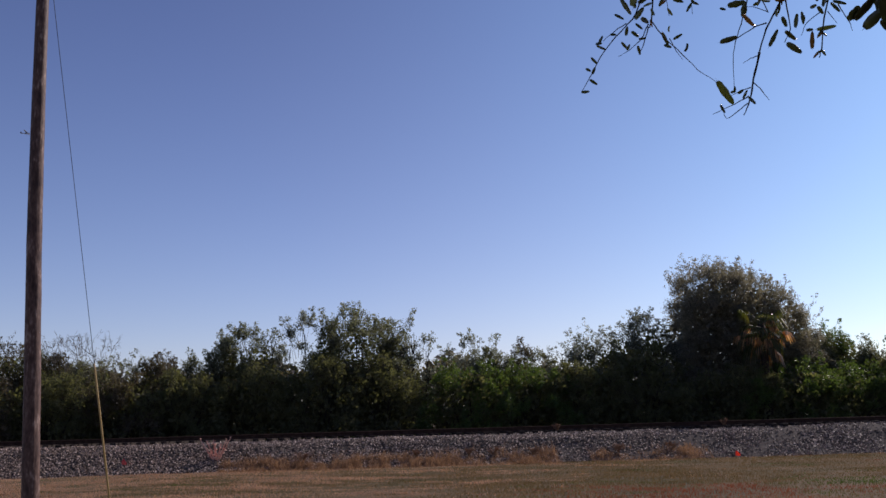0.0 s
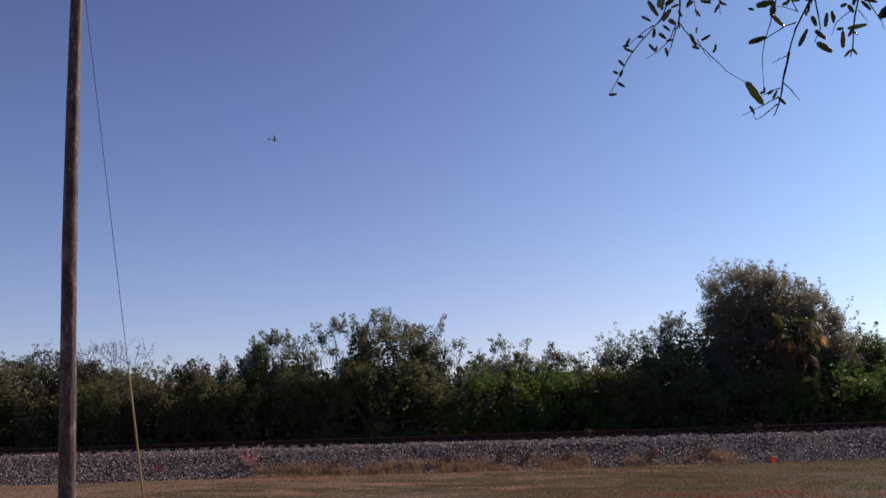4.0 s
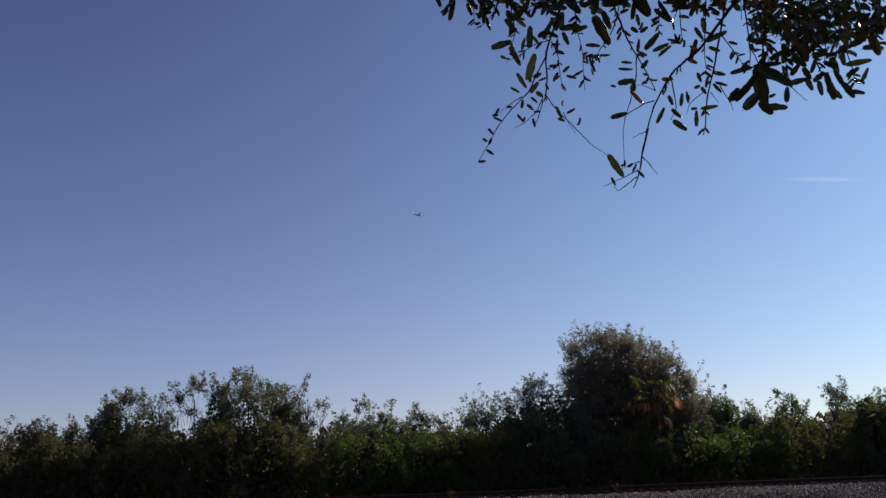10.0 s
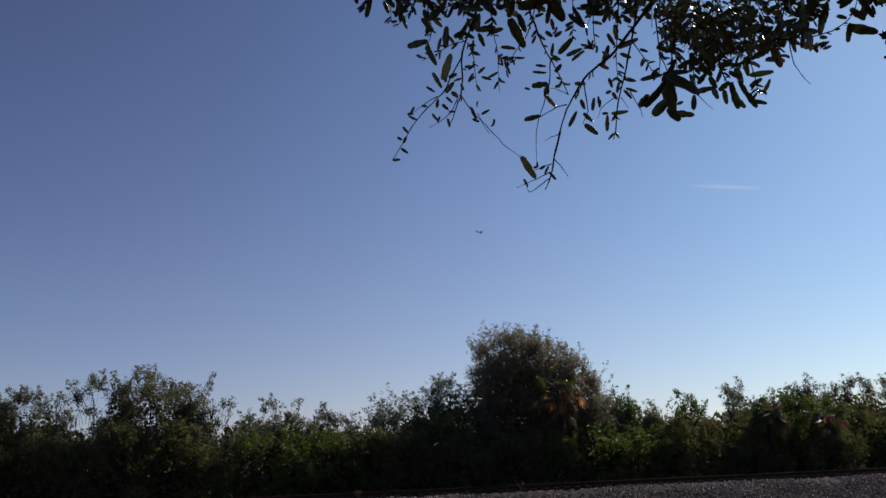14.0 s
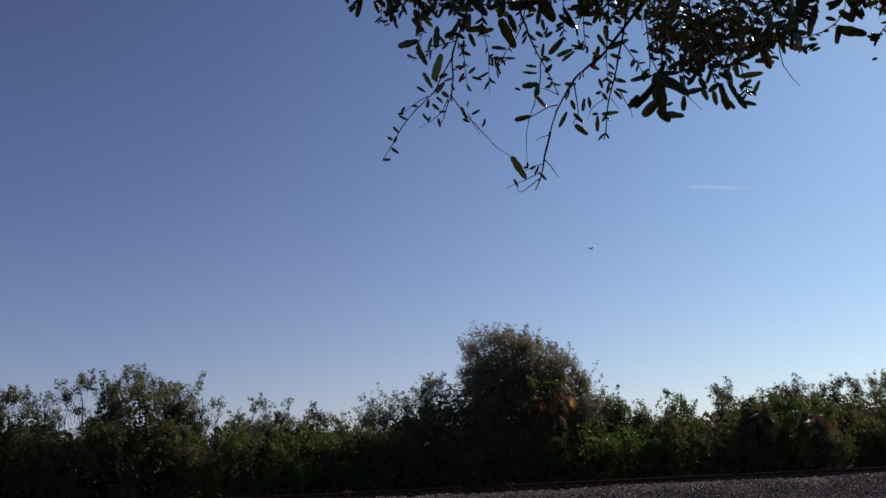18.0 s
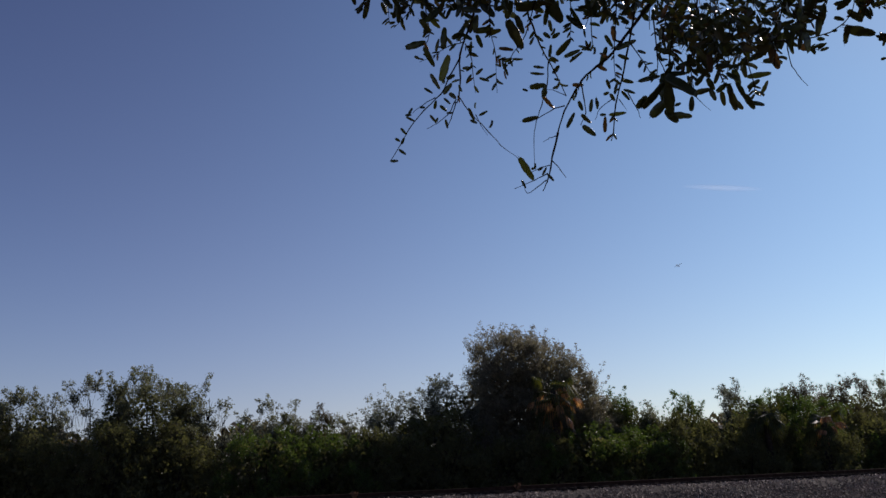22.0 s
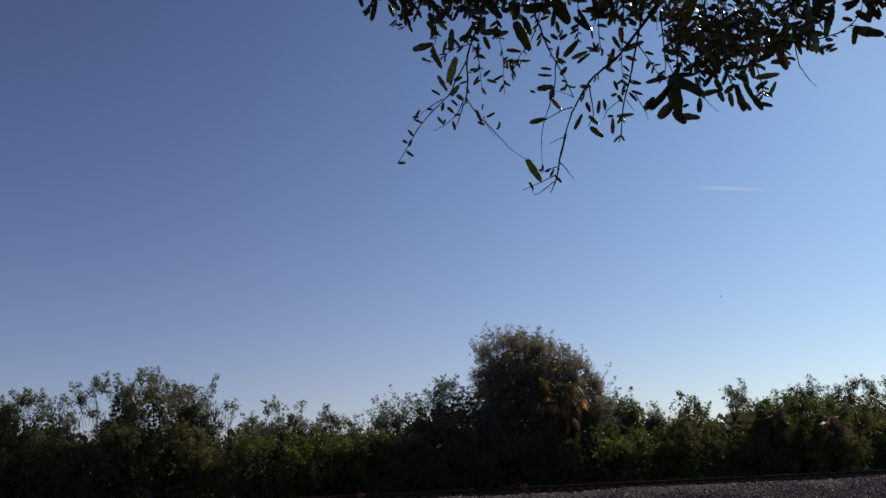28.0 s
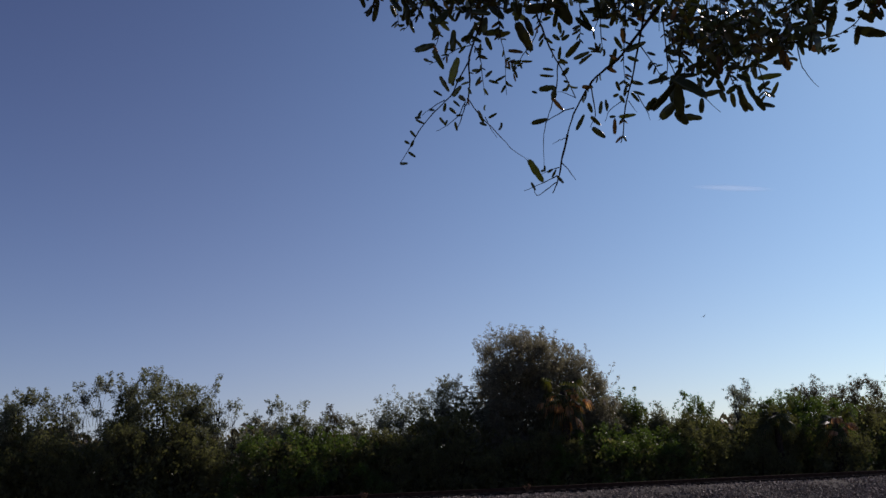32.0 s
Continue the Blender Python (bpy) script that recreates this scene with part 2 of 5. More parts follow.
# ---- mesh helpers ----
def mesh_of(name, verts, faces, mat, smooth=False):
    """A mesh from arrays: verts n x 3, faces m x 3 or m x 4 (or a list of both)."""
    me = bpy.data.meshes.new(name)
    if isinstance(faces, np.ndarray):
        m, k = faces.shape
        me.vertices.add(len(verts)), me.loops.add(m * k), me.polygons.add(m)
        me.vertices.foreach_set("co", np.asarray(verts, dtype=np.float32).ravel())
        me.loops.foreach_set("vertex_index", faces.astype(np.int32).ravel())
        me.polygons.foreach_set("loop_start", np.arange(0, m * k, k, dtype=np.int32))
        me.polygons.foreach_set("use_smooth", np.full(m, smooth))
        me.update(calc_edges=True)
    else:
        me.from_pydata([tuple(v) for v in verts], [], faces)
        for p in me.polygons:
            p.use_smooth = smooth
    me.materials.append(mat)
    return me


def piece(name, me, parent=None, label="", m=None):
    ob = new(name, me)
    ob.parent = parent
    if m is not None:
        ob.matrix_basis = m
    return tagged(ob, label) if label else ob


def thing(name, at, label, category, group="", kind=""):
    ob = new(name)
    ob.location = at
    ob.empty_display_size = 0.2
    return tagged(ob, label, category, group, kind)


def tube(points, radii, sides=7, cap=True):
    """Vertices and faces of a tapered tube along points."""
    pts = [Vector(p) for p in points]
    vs, fs = [], []
    for i, p in enumerate(pts):
        a, b = pts[max(0, i - 1)], pts[min(len(pts) - 1, i + 1)]
        way = (b - a).normalized()
        side = way.cross(Vector((0.31, 0.95, 0.05)) if abs(way.y) < 0.9 else Vector((1, 0, 0))).normalized()
        other = way.cross(side)
        for k in range(sides):
            t = 2 * math.pi * k / sides
            vs.append(p + (side * math.cos(t) + other * math.sin(t)) * radii[i])
    for i in range(len(pts) - 1):
        for k in range(sides):
            a, b = i * sides + k, i * sides + (k + 1) % sides
            fs.append((a, b, b + sides, a + sides))
    if cap:
        fs.append(tuple(range(sides))[::-1])
        fs.append(tuple(range((len(pts) - 1) * sides, len(pts) * sides)))
    return vs, fs


def join(bits):
    vs, fs = [], []
    for v, f in bits:
        k = len(vs)
        vs += list(v)
        fs += [tuple(i + k for i in q) for q in f]
    return vs, fs


def smooth_line(points, per=4):
    """A rounder line through points (Catmull-Rom)."""
    p = [Vector(q) for q in points]
    if len(p) < 3:
        return p
    p = [p[0] * 2 - p[1]] + p + [p[-1] * 2 - p[-2]]
    out = []
    for i in range(1, len(p) - 2):
        for k in range(per):
            t = k / per
            out.append(0.5 * (2 * p[i] + (p[i + 1] - p[i - 1]) * t + (2 * p[i - 1] - 5 * p[i] + 4 * p[i + 1] - p[i + 2]) * t * t + (3 * p[i] - p[i - 1] - 3 * p[i + 1] + p[i + 2]) * t ** 3))
    return out + [p[-2]]


def box(sx, sy, sz, at=(0, 0, 0), bevel=0.0):
    bm = bmesh.new()
    bmesh.ops.create_cube(bm, size=1.0, matrix=Matrix.Translation(at) @ Matrix.Diagonal((sx, sy, sz, 1)))
    if bevel:
        bmesh.ops.bevel(bm, geom=bm.edges[:], offset=bevel, segments=1, affect="EDGES")
    vs, fs = [v.co.copy() for v in bm.verts], [[v.index for v in f.verts] for f in bm.faces]
    bm.free()
    return vs, fs


def leaves_at(rng, centres, size, narrow=0.42, droop=0.25):
    """A leaf blade, two folded faces, at each centre, turned by chance."""
    n = len(centres)
    way = rng.normal(size=(n, 3))
    way[:, 2] += droop
    way /= np.linalg.norm(way, axis=1)[:, None]
    side = np.cross(way, rng.normal(size=(n, 3)))
    side /= np.linalg.norm(side, axis=1)[:, None] + 1e-9
    up = np.cross(way, side)
    length = (size * rng.uniform(0.6, 1.3, n))[:, None]
    c = np.asarray(centres)
    v = np.stack([c - way * length * 0.5, c + side * length * narrow * 0.5 + up * length * 0.08, c + way * length * 0.5, c - side * length * narrow * 0.5 + up * length * 0.08], axis=1).reshape(-1, 3)
    k = np.arange(n)[:, None] * 4
    return v, np.concatenate([k + [[0, 1, 2]], k + [[0, 2, 3]]], axis=1).reshape(-1, 3)


# ---- the land: lawn, track on its ballast bank ----
TURN = radians(6.0)
ALONG, ACROSS = Vector((math.cos(TURN), math.sin(TURN), 0)), Vector((-math.sin(TURN), math.cos(TURN), 0))
TOE = Vector((0, 38.65, 0))


def on_track(s, n, z=0.0):
    """A place s metres along the track and n metres across it from the foot of the bank."""
    return TOE + ALONG * s + ACROSS * n + Vector((0, 0, z))


def lawn_z(x, y):
    dip = min(1.0, max(0.0, (y - 20) / 15))
    side = min(1.0, max(0.0, (x + 12) / 22))
    return -(0.08 + 0.09 * side) * dip * dip * (3 - 2 * dip) + 0.05 * noise.noise((x * 0.12, y * 0.12, 3.0)) + 0.02 * noise.noise((x * 0.7, y * 0.7, 9.0))


def make_ground():
    xs = np.concatenate([np.linspace(-3500, -60, 10), np.linspace(-50, 60, 111), np.linspace(70, 3500, 10)])
    ys = np.concatenate([np.linspace(-3500, -25, 8), np.linspace(-20, 60, 81), np.linspace(70, 4000, 12)])
    vs = [(x, y, lawn_z(x, y) if -50 < x < 60 and -20 < y < 60 else (-0.17 if y > 20 else 0.0)) for y in ys for x in xs]
    k = len(xs)
    fs = [(j * k + i, j * k + i + 1, (j + 1) * k + i + 1, (j + 1) * k + i) for j in range(len(ys) - 1) for i in range(k - 1)]
    tagged(new("ground", mesh_of("ground", vs, fs, SOIL, True)), "dry mown lawn of brown and green grass", "ground", kind="structure")


PROFILE = [(-0.85, -0.32), (-0.45, -0.17), (0.0, 0.04), (0.35, 0.22), (0.8, 0.46), (1.25, 0.74), (1.65, 0.9), (1.95, 0.965), (2.14, 0.99), (2.3, 1.01), (4.5, 1.0), (4.7, 0.9), (5.3, 0.85), (6.6, 0.2), (7.4, -0.3)]


def bank_z(n):
    for (a, za), (b, zb) in zip(PROFILE, PROFILE[1:]):
        if a <= n <= b:
            return za + (zb - za) * (n - a) / (b - a)
    return -0.18


def heave(s, n):
    """How far the ballast swells sideways and upwards at a place."""
    return 0.12 * noise.noise((s * 0.4, n, 7.0)), 0.05 * noise.noise((s * 0.6, n * 1.4, 1.0)) + 0.04 * noise.noise((s * 0.13, n, 5.0))


def make_bank():
    vs, fs, m = [], [], len(PROFILE)
    ss = np.linspace(-95, 110, 411)
    for s in ss:
        for n, z in PROFILE:
            dn, dz = heave(s, n)
            vs.append(on_track(s, n + dn, z + (dz if z > 0 else 0)))
    for i in range(len(ss) - 1):
        for j in range(m - 1):
            a = i * m + j
            fs.append((a, a + m, a + m + 1, a + 1))
    bank = tagged(new("ballast_bank", mesh_of("ballast_bank", vs, fs, BALLAST, True)), "bank of crushed grey ballast under the rails", "ballast", kind="structure")
    rng = np.random.default_rng(5)
    count = 92000
    s, n = rng.uniform(-32, 48, count), rng.uniform(-0.6, 2.2, count)
    keep = rng.uniform(0, 1, count) < np.clip((n + 0.75) * 1.8, 0.25, 1)
    bare = np.array([noise.noise((a * 0.45, b * 0.9, 2.0)) for a, b in zip(s.tolist(), n.tolist())])
    keep &= rng.uniform(0, 1, count) > np.clip((s + 2) / 10, 0, 1) * np.clip(0.4 + 1.1 * bare, 0.1, 0.85)
    s, n = s[keep], n[keep]
    z = np.interp(n, [p[0] for p in PROFILE], [p[1] for p in PROFILE])
    swell = np.array([heave(*p) for p in zip(s.tolist(), n.tolist())])
    n, z = n + swell[:, 0], z + swell[:, 1] * (z > 0)
    c = np.stack([TOE.x + ALONG.x * s + ACROSS.x * n, TOE.y + ALONG.y * s + ACROSS.y * n, z + 0.02], axis=1)
    size = rng.uniform(0.02, 0.046, len(s))[:, None, None]
    shape = np.array([(1, 0, 0), (0, 1, 0), (-1, 0, 0), (0, -1, 0), (0, 0, 1), (0.3, 0.2, -0.8)], dtype=float)
    v = shape[None] * rng.uniform(0.55, 1.25, (len(s), 6, 1)) + rng.normal(0, 0.16, (len(s), 6, 3))
    turn = rng.uniform(0, 6.28, len(s))
    x, y = v[..., 0].copy(), v[..., 1].copy()
    v[..., 0], v[..., 1] = x * np.cos(turn)[:, None] - y * np.sin(turn)[:, None], x * np.sin(turn)[:, None] + y * np.cos(turn)[:, None]
    v = (v * size + c[:, None]).reshape(-1, 3)
    f = np.array([(0, 1, 4), (1, 2, 4), (2, 3, 4), (3, 0, 4), (1, 0, 5)])
    f = (np.arange(len(s))[:, None, None] * 6 + f[None]).reshape(-1, 3)
    piece("ballast_stones", mesh_of("ballast_stones", v, f, STONE), bank, "loose crushed grey stones")["kind"] = "stuff"


def make_track():
    track = thing("railway_track", on_track(0, 3.4, 1.0), "rusty railway track on dark wooden ties and ballast", "railway track", kind="structure")
    base = track.location.copy()
    prof = [(-0.068, 0), (0.068, 0), (0.068, 0.012), (0.014, 0.028), (0.01, 0.12), (0.036, 0.135), (0.036, 0.165), (0.026, 0.172), (-0.026, 0.172), (-0.036, 0.165), (-0.036, 0.135), (-0.01, 0.12), (-0.014, 0.028), (-0.068, 0.012)]
    for n in (2.68, 4.12):
        vs, k = [], len(prof)
        ss = np.linspace(-90, 105, 40)
        for s in ss:
            vs += [on_track(s, n + a, 1.11 + b + 0.012 * noise.noise((s * 0.08, n, 2))) - base for a, b in prof]
        fs = [(i * k + j, i * k + (j + 1) % k, (i + 1) * k + (j + 1) % k, (i + 1) * k + j) for i in range(len(ss) - 1) for j in range(k)]
        piece("rail", mesh_of("rail", vs, fs, RUST), track, "rusty steel rail")
    rng = random.Random(4)
    tie = mesh_of("tie", *box(0.23, 2.6, 0.18, (0, 0, 0), 0.012), TIE)
    plate = mesh_of("tie_plate", *box(0.19, 0.33, 0.02, (0, 0, 0), 0.004), RUST)
    for i in range(-66, 100):
        s = i * 0.53 + rng.uniform(-0.03, 0.03)
        m = Matrix.Translation(on_track(s, 3.4 + rng.uniform(-0.05, 0.05), 1.01 + rng.uniform(-0.012, 0.006)) - base) @ Matrix.Rotation(TURN + rng.uniform(-0.02, 0.02), 4, "Z")
        piece("tie", tie, track, m=m)
        if -40 < i < 70:
            piece("tie_plate", plate, track, m=Matrix.Translation(on_track(s, 2.68, 1.104) - base) @ Matrix.Rotation(TURN, 4, "Z"))


make_ground()
make_bank()
make_track()


# ---- shrubs and trees behind the track ----
SHRUBS = []


def stems_of(rng, w, h, count, lean=0.5, low=0.55):
    """Main stems, each with its side branches: a tube set for each."""
    stems = []
    for i in range(count):
        a = rng.uniform(0, 6.28)
        r0, r1 = rng.uniform(0.05, 0.25), w * 0.5 * lean * rng.uniform(0.3, 1.0)
        top = h * rng.uniform(low, 0.9)
        p = [Vector((math.cos(a) * (r0 + (r1 - r0) * t ** 1.3) + rng.normal(0, 0.06), math.sin(a) * (r0 + (r1 - r0) * t ** 1.3) * 0.7 + rng.normal(0, 0.06), top * t - 0.05 * (t == 0))) for t in (0, 0.25, 0.5, 0.75, 1)]
        base = 0.018 + 0.008 * h
        bits = [tube(p, [base * (1 - 0.85 * t) for t in (0, 0.25, 0.5, 0.75, 1)], 5, False)]
        for k in range(5):
            t = rng.uniform(0.35, 0.95)
            q = p[int(t * 4)].lerp(p[min(4, int(t * 4) + 1)], t * 4 % 1)
            b = rng.uniform(0, 6.28)
            far = q + Vector((math.cos(b) * w * 0.18, math.sin(b) * w * 0.13, h * rng.uniform(0.05, 0.14)))
            far.z = min(far.z, h * 0.93)
            mid = q.lerp(far, 0.5) + Vector((0, 0, -0.04))
            bits.append(tube([q, mid, far], [base * 0.4, base * 0.25, base * 0.1], 4, False))
        stems.append(join(bits))
    return stems


def ball(rng, n, up=0.0, front=0.0):
    """Directions from a centre, leaning up and towards the open side."""
    d = rng.normal(size=(n, 3)) + np.array([0, -front, up])
    return d / np.linalg.norm(d, axis=1)[:, None]


def crown(rng, w, h, look_of, foot, outline=None):
    """Foliage in rounded boughs under an uneven domed roof: every bough carries tufts of leaves, and leafy sprigs stand out over the top.
    Gives the leaf places, larger foliage inside, and the twigs."""
    boughs, tufts, leaves, flat, fill, sprigs, rag, wide = look_of
    lumps = [(rng.uniform(-1, 1), rng.uniform(0.12, 0.3), rng.uniform(-0.13, 0.04)) for _ in range(6)]

    def roof_at(x, y):
        if outline:
            return h * float(np.interp(x, [p[0] for p in outline], [p[1] for p in outline])) * (1 - 0.08 * y * y)
        return h * (1 - 0.34 * abs(x) ** flat - 0.1 * y * y + sum(q * math.exp(-((x - u) / s) ** 2) for u, s, q in lumps))
    c, lines = [], []
    count = max(3, int(w * h * boughs)) if boughs else 0
    for i in range(count):
        x, y = rng.uniform(-1, 1), rng.uniform(-1, 0.9)
        r = wide * rng.uniform(0.65, 1.25)
        roof = roof_at(x, y)
        if i % 3 == 2:
            z = foot + (roof - foot) * rng.uniform(0.45, 0.9)
        elif i % 3 == 0:
            z = roof - r * rng.uniform(0.75, 1.2)
        else:
            y = -1 + 0.3 * rng.random()
            z = foot + (roof - foot) * rng.uniform(0.12, 0.9)
        x0 = max(0.0, w * 0.5 - r * 0.7)
        mid = np.array([x * x0, y * max(0.1, w * 0.36 - r * 0.5), z])
        root = np.array([mid[0] * 0.35, mid[1] * 0.3, max(foot, z - rng.uniform(0.9, 2.2))])
        lines.append([root, (root + mid) / 2 + rng.normal(0, 0.08, 3), mid])
        for d in ball(rng, max(3, int(tufts * (r / wide) ** 2 * rng.uniform(0.75, 1.25))), 0.75, 0.4):
            d = d * np.array([0.9, 0.8, 1.05])
            p = mid + d * r * rng.uniform(0.75, 1.15)
            n = int(leaves * rng.uniform(0.5, 1.4) * (0.62 if i % 3 == 0 else 1.0)) + 2
            t = rng.uniform(0.45, 1.12, (n, 1))
            c.append(mid + (p - mid) * t + rng.normal(0, 0.085, (n, 3)) * (0.7 + 0.6 * np.sin(t * 2.6)))
            lines.append([mid + (p - mid) * 0.2, mid + (p - mid) * 0.6 + rng.normal(0, 0.03, 3), p])
    for i in range(int(w * sprigs) + 1):
        x, y = rng.uniform(-0.95, 0.95), rng.uniform(-0.8, 0.6)
        foot_at = np.array([x * w * 0.46, y * w * 0.3, roof_at(x, y) - 0.5])
        way = np.array([0.35 * x + rng.normal(0, 0.3), rng.normal(0, 0.2), 1.0])
        tip = foot_at + way * (0.4 + rag * rng.uniform(0.1, 1.0) ** 1.6)
        bow = rng.normal(0, 0.09, 3)
        lines.append([foot_at, (foot_at + tip) / 2 + bow, tip])
        if leaves < 4:
            for k in range(4):
                p = foot_at + (tip - foot_at) * rng.uniform(0.35, 0.95)
                q = p + rng.normal(0, 0.13, 3) + np.array([0, 0, 0.1])
                lines.append([p, (p + q) / 2 + rng.normal(0, 0.03, 3), q])
            continue
        for k in range(int(4 + 5 * rag)):
            t = 1 - 0.75 * rng.random() ** 1.5
            p = foot_at + (tip - foot_at) * t + bow * 4 * t * (1 - t) + rng.normal(0, 0.1, 3)
            n = int(leaves * 0.3 * rng.uniform(0.5, 1.3)) + 3
            c.append(p + ball(rng, n, 0.3) * rng.uniform(0.2, 1.0, (n, 1)) * rng.uniform(0.08, 0.16))
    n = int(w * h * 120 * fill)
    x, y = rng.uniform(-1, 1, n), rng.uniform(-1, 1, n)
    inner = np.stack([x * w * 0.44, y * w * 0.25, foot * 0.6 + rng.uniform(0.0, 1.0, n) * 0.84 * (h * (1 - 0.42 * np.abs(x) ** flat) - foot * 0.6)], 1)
    if outline:
        inner[:, 2] = foot + 0.93 * rng.beta(1.35, 1.35, n) * (h * np.interp(x, [p[0] for p in outline], [p[1] for p in outline]) - foot)
    return (np.concatenate(c) if c else np.zeros((0, 3))), inner, lines


def grow(rng, plant, w, h, stems, look_of, size, leaf_kind, stem_name, foot=0.1, bark=None, outline=None):
    c, inner, lines = crown(rng, w, h, look_of, foot, outline)
    for st in stems:
        piece(stem_name, mesh_of(stem_name, *st, bark or TWIG), plant)
    bits = [tube(q, [0.012, 0.008, 0.004], 3, False) for q in lines]
    piece("brush", mesh_of("brush", *join(bits), bark or TWIG), plant, "thin twigs of the crown")["kind"] = "stuff"
    if not len(c):
        return
    v, f = leaves_at(rng, c, size, 0.5)
    fine = len(f)
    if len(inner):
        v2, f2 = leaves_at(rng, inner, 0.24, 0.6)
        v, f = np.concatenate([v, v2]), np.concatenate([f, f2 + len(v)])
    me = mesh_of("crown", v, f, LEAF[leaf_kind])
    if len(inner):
        # inner leaves take the duller shade_leaf: the crown's inner shade put into colour
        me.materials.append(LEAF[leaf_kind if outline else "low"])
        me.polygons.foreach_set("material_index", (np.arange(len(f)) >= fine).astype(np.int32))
    piece("crown", me, plant)["kind"] = "stuff"


# boughs to the square metre, tufts to a bough, leaves to a tuft, roundness, foliage inside, sprigs to the metre, their reach, a bough's radius
FULL = (1.25, 12, 34, 2.4, 0.8, 6.0, 0.5, 0.52)
AIRY = (1.15, 9, 32, 2.0, 0.0, 4.5, 0.5, 0.44)
LOW = (1.1, 12, 38, 2.8, 1.0, 4.0, 0.3, 0.58)


def shrub(x, y, w, h, tint="olive"):
    i = len(SHRUBS)
    rng = np.random.default_rng(100 + i)
    looks = {
        "olive": ("olive", FULL, 0.1, "dense olive-green wild shrub behind the railway track"),
        "dome": ("olive", (1.45, 12, 36, 3.4, 0.9, 7.0, 0.45, 0.54), 0.1, "broad domed olive-green shrub behind the railway track"),
        "dark": ("dark", (1.6, 13, 38, 2.4, 1.0, 7.0, 0.4, 0.5), 0.09, "dark brownish-green small tree behind the railway track"),
        "bare": ("dark", (0.7, 8, 1, 3.0, 0.0, 6.0, 0.75, 0.5), 0.08, "nearly leafless thin shrub with bare grey twigs"),
        "thin": ("grey", AIRY, 0.11, "airy upright shrub with sparse grey-green leaves"),
        "grey": ("grey", (1.3, 10, 32, 2.2, 0.6, 6.0, 0.6, 0.5), 0.1, "grey-leaved shrub with small shining leaves"),
        "green": ("green", (1.25, 11, 36, 2.8, 0.8, 5.5, 0.45, 0.54), 0.11, "fresh green broad-leaved shrub beside the railway track"),
        "lowbrown": ("dark", LOW, 0.105, "low brownish-green shrub beside the railway track"),
        "lowolive": ("low", LOW, 0.105, "low olive-green shrub beside the railway track"),
        "low": ("low", LOW, 0.11, "low dense dark green shrub beside the railway track"),
    }
    leaf_kind, look_of, size, label = looks[tint]
    plant = thing("shrub", (x, y, 0), label, "shrub", "shrubs behind the track")
    SHRUBS.append(plant)
    stems = stems_of(rng, w, h, 8 if tint == "bare" else 3 if w < 2.6 else 4, 0.7)
    grow(rng, plant, w, h, stems, look_of, size, leaf_kind, "stem", bark=BARK if tint == "bare" else None)


def tree(x, y, w, h):
    rng = np.random.default_rng(77)
    plant = thing("tree", (x, y, 0), "tall round-headed grey-green tree above the shrubs", "tree")
    trunk = tube(smooth_line([(0.3, 0, -0.1), (0.1, 0, 1.5), (-0.3, 0.1, 3.0), (-0.2, 0, 4.6)]), [0.2 - 0.008 * k for k in range(13)], 9, False)
    piece("trunk", mesh_of("trunk", *trunk, BARK, True), plant)
    stems = stems_of(rng, w, h, 11, 0.75, 0.6)
    grow(rng, plant, w, h, stems, (2.7, 13, 33, 3.2, 3.2, 24.0, 0.95, 0.5), 0.08, "tree", "limb", 0.8, BARK,
         [(-1, 0.76), (-0.87, 0.89), (-0.47, 0.945), (-0.15, 0.94), (0.32, 0.89), (0.71, 0.79), (0.9, 0.66), (1, 0.55)])


def far_woods():
    """Scrub that closes the view low down behind the shrubs."""
    rng = np.random.default_rng(31)
    n = 66000
    s, q = rng.uniform(-60, 80, n), rng.uniform(12.5, 18, n)
    top = 4.5 + 0.7 * np.sin(s * 0.9) * np.sin(s * 0.31 + 1) + rng.normal(0, 0.2, n)
    c = np.stack([TOE.x + ALONG.x * s + ACROSS.x * q, TOE.y + ALONG.y * s + ACROSS.y * q, rng.uniform(0.03, 1, n) * top], 1)
    v, f = leaves_at(rng, c, 0.5, 0.7)
    tagged(new("far_scrub", mesh_of("far_scrub", v, f, LEAF["dark"])), "dark dense scrub behind the nearer shrubs", "scrub", kind="stuff")


far_woods()


# hedge of trees and shrubs behind the track: x, y, width, height
shrub(-25.8, 47.0, 8.9, 6.52)
shrub(-22.5, 47.8, 5.3, 6.47, tint='dark')
shrub(-20.6, 47.0, 2.6, 5.64)
shrub(-19.6, 47.1, 2.6, 5.51, tint='dark')
shrub(-18.3, 47.3, 5.1, 6.55, tint='bare')
shrub(-17.0, 47.4, 4.6, 5.45)
shrub(-14.4, 47.7, 3.3, 5.57, tint='dark')
shrub(-13.0, 47.8, 2.5, 5.08)
shrub(-11.8, 48.0, 2.5, 5.45)
shrub(-11.3, 48.0, 2.1, 6.13)
shrub(-10.3, 48.1, 4.1, 6.54, tint='dome')
shrub(-8.9, 48.3, 1.3, 7.41, tint='thin')
shrub(-7.7, 48.4, 2.2, 7.65, tint='thin')
shrub(-6.4, 48.6, 1.8, 7.73)
shrub(-4.7, 49.0, 5.2, 7.6, tint='dome')
shrub(-3.1, 49.1, 2.5, 7.03)
shrub(-2.2, 49.0, 1.5, 7.03, tint='thin')
shrub(-1.4, 49.1, 1.4, 6.40, tint='thin')
shrub(-0.2, 49.2, 1.2, 5.85, tint='thin')
shrub(1.0, 49.4, 2.0, 6.15, tint='thin')
shrub(1.9, 49.4, 2.3, 5.80)
shrub(2.9, 49.5, 2.5, 4.91)
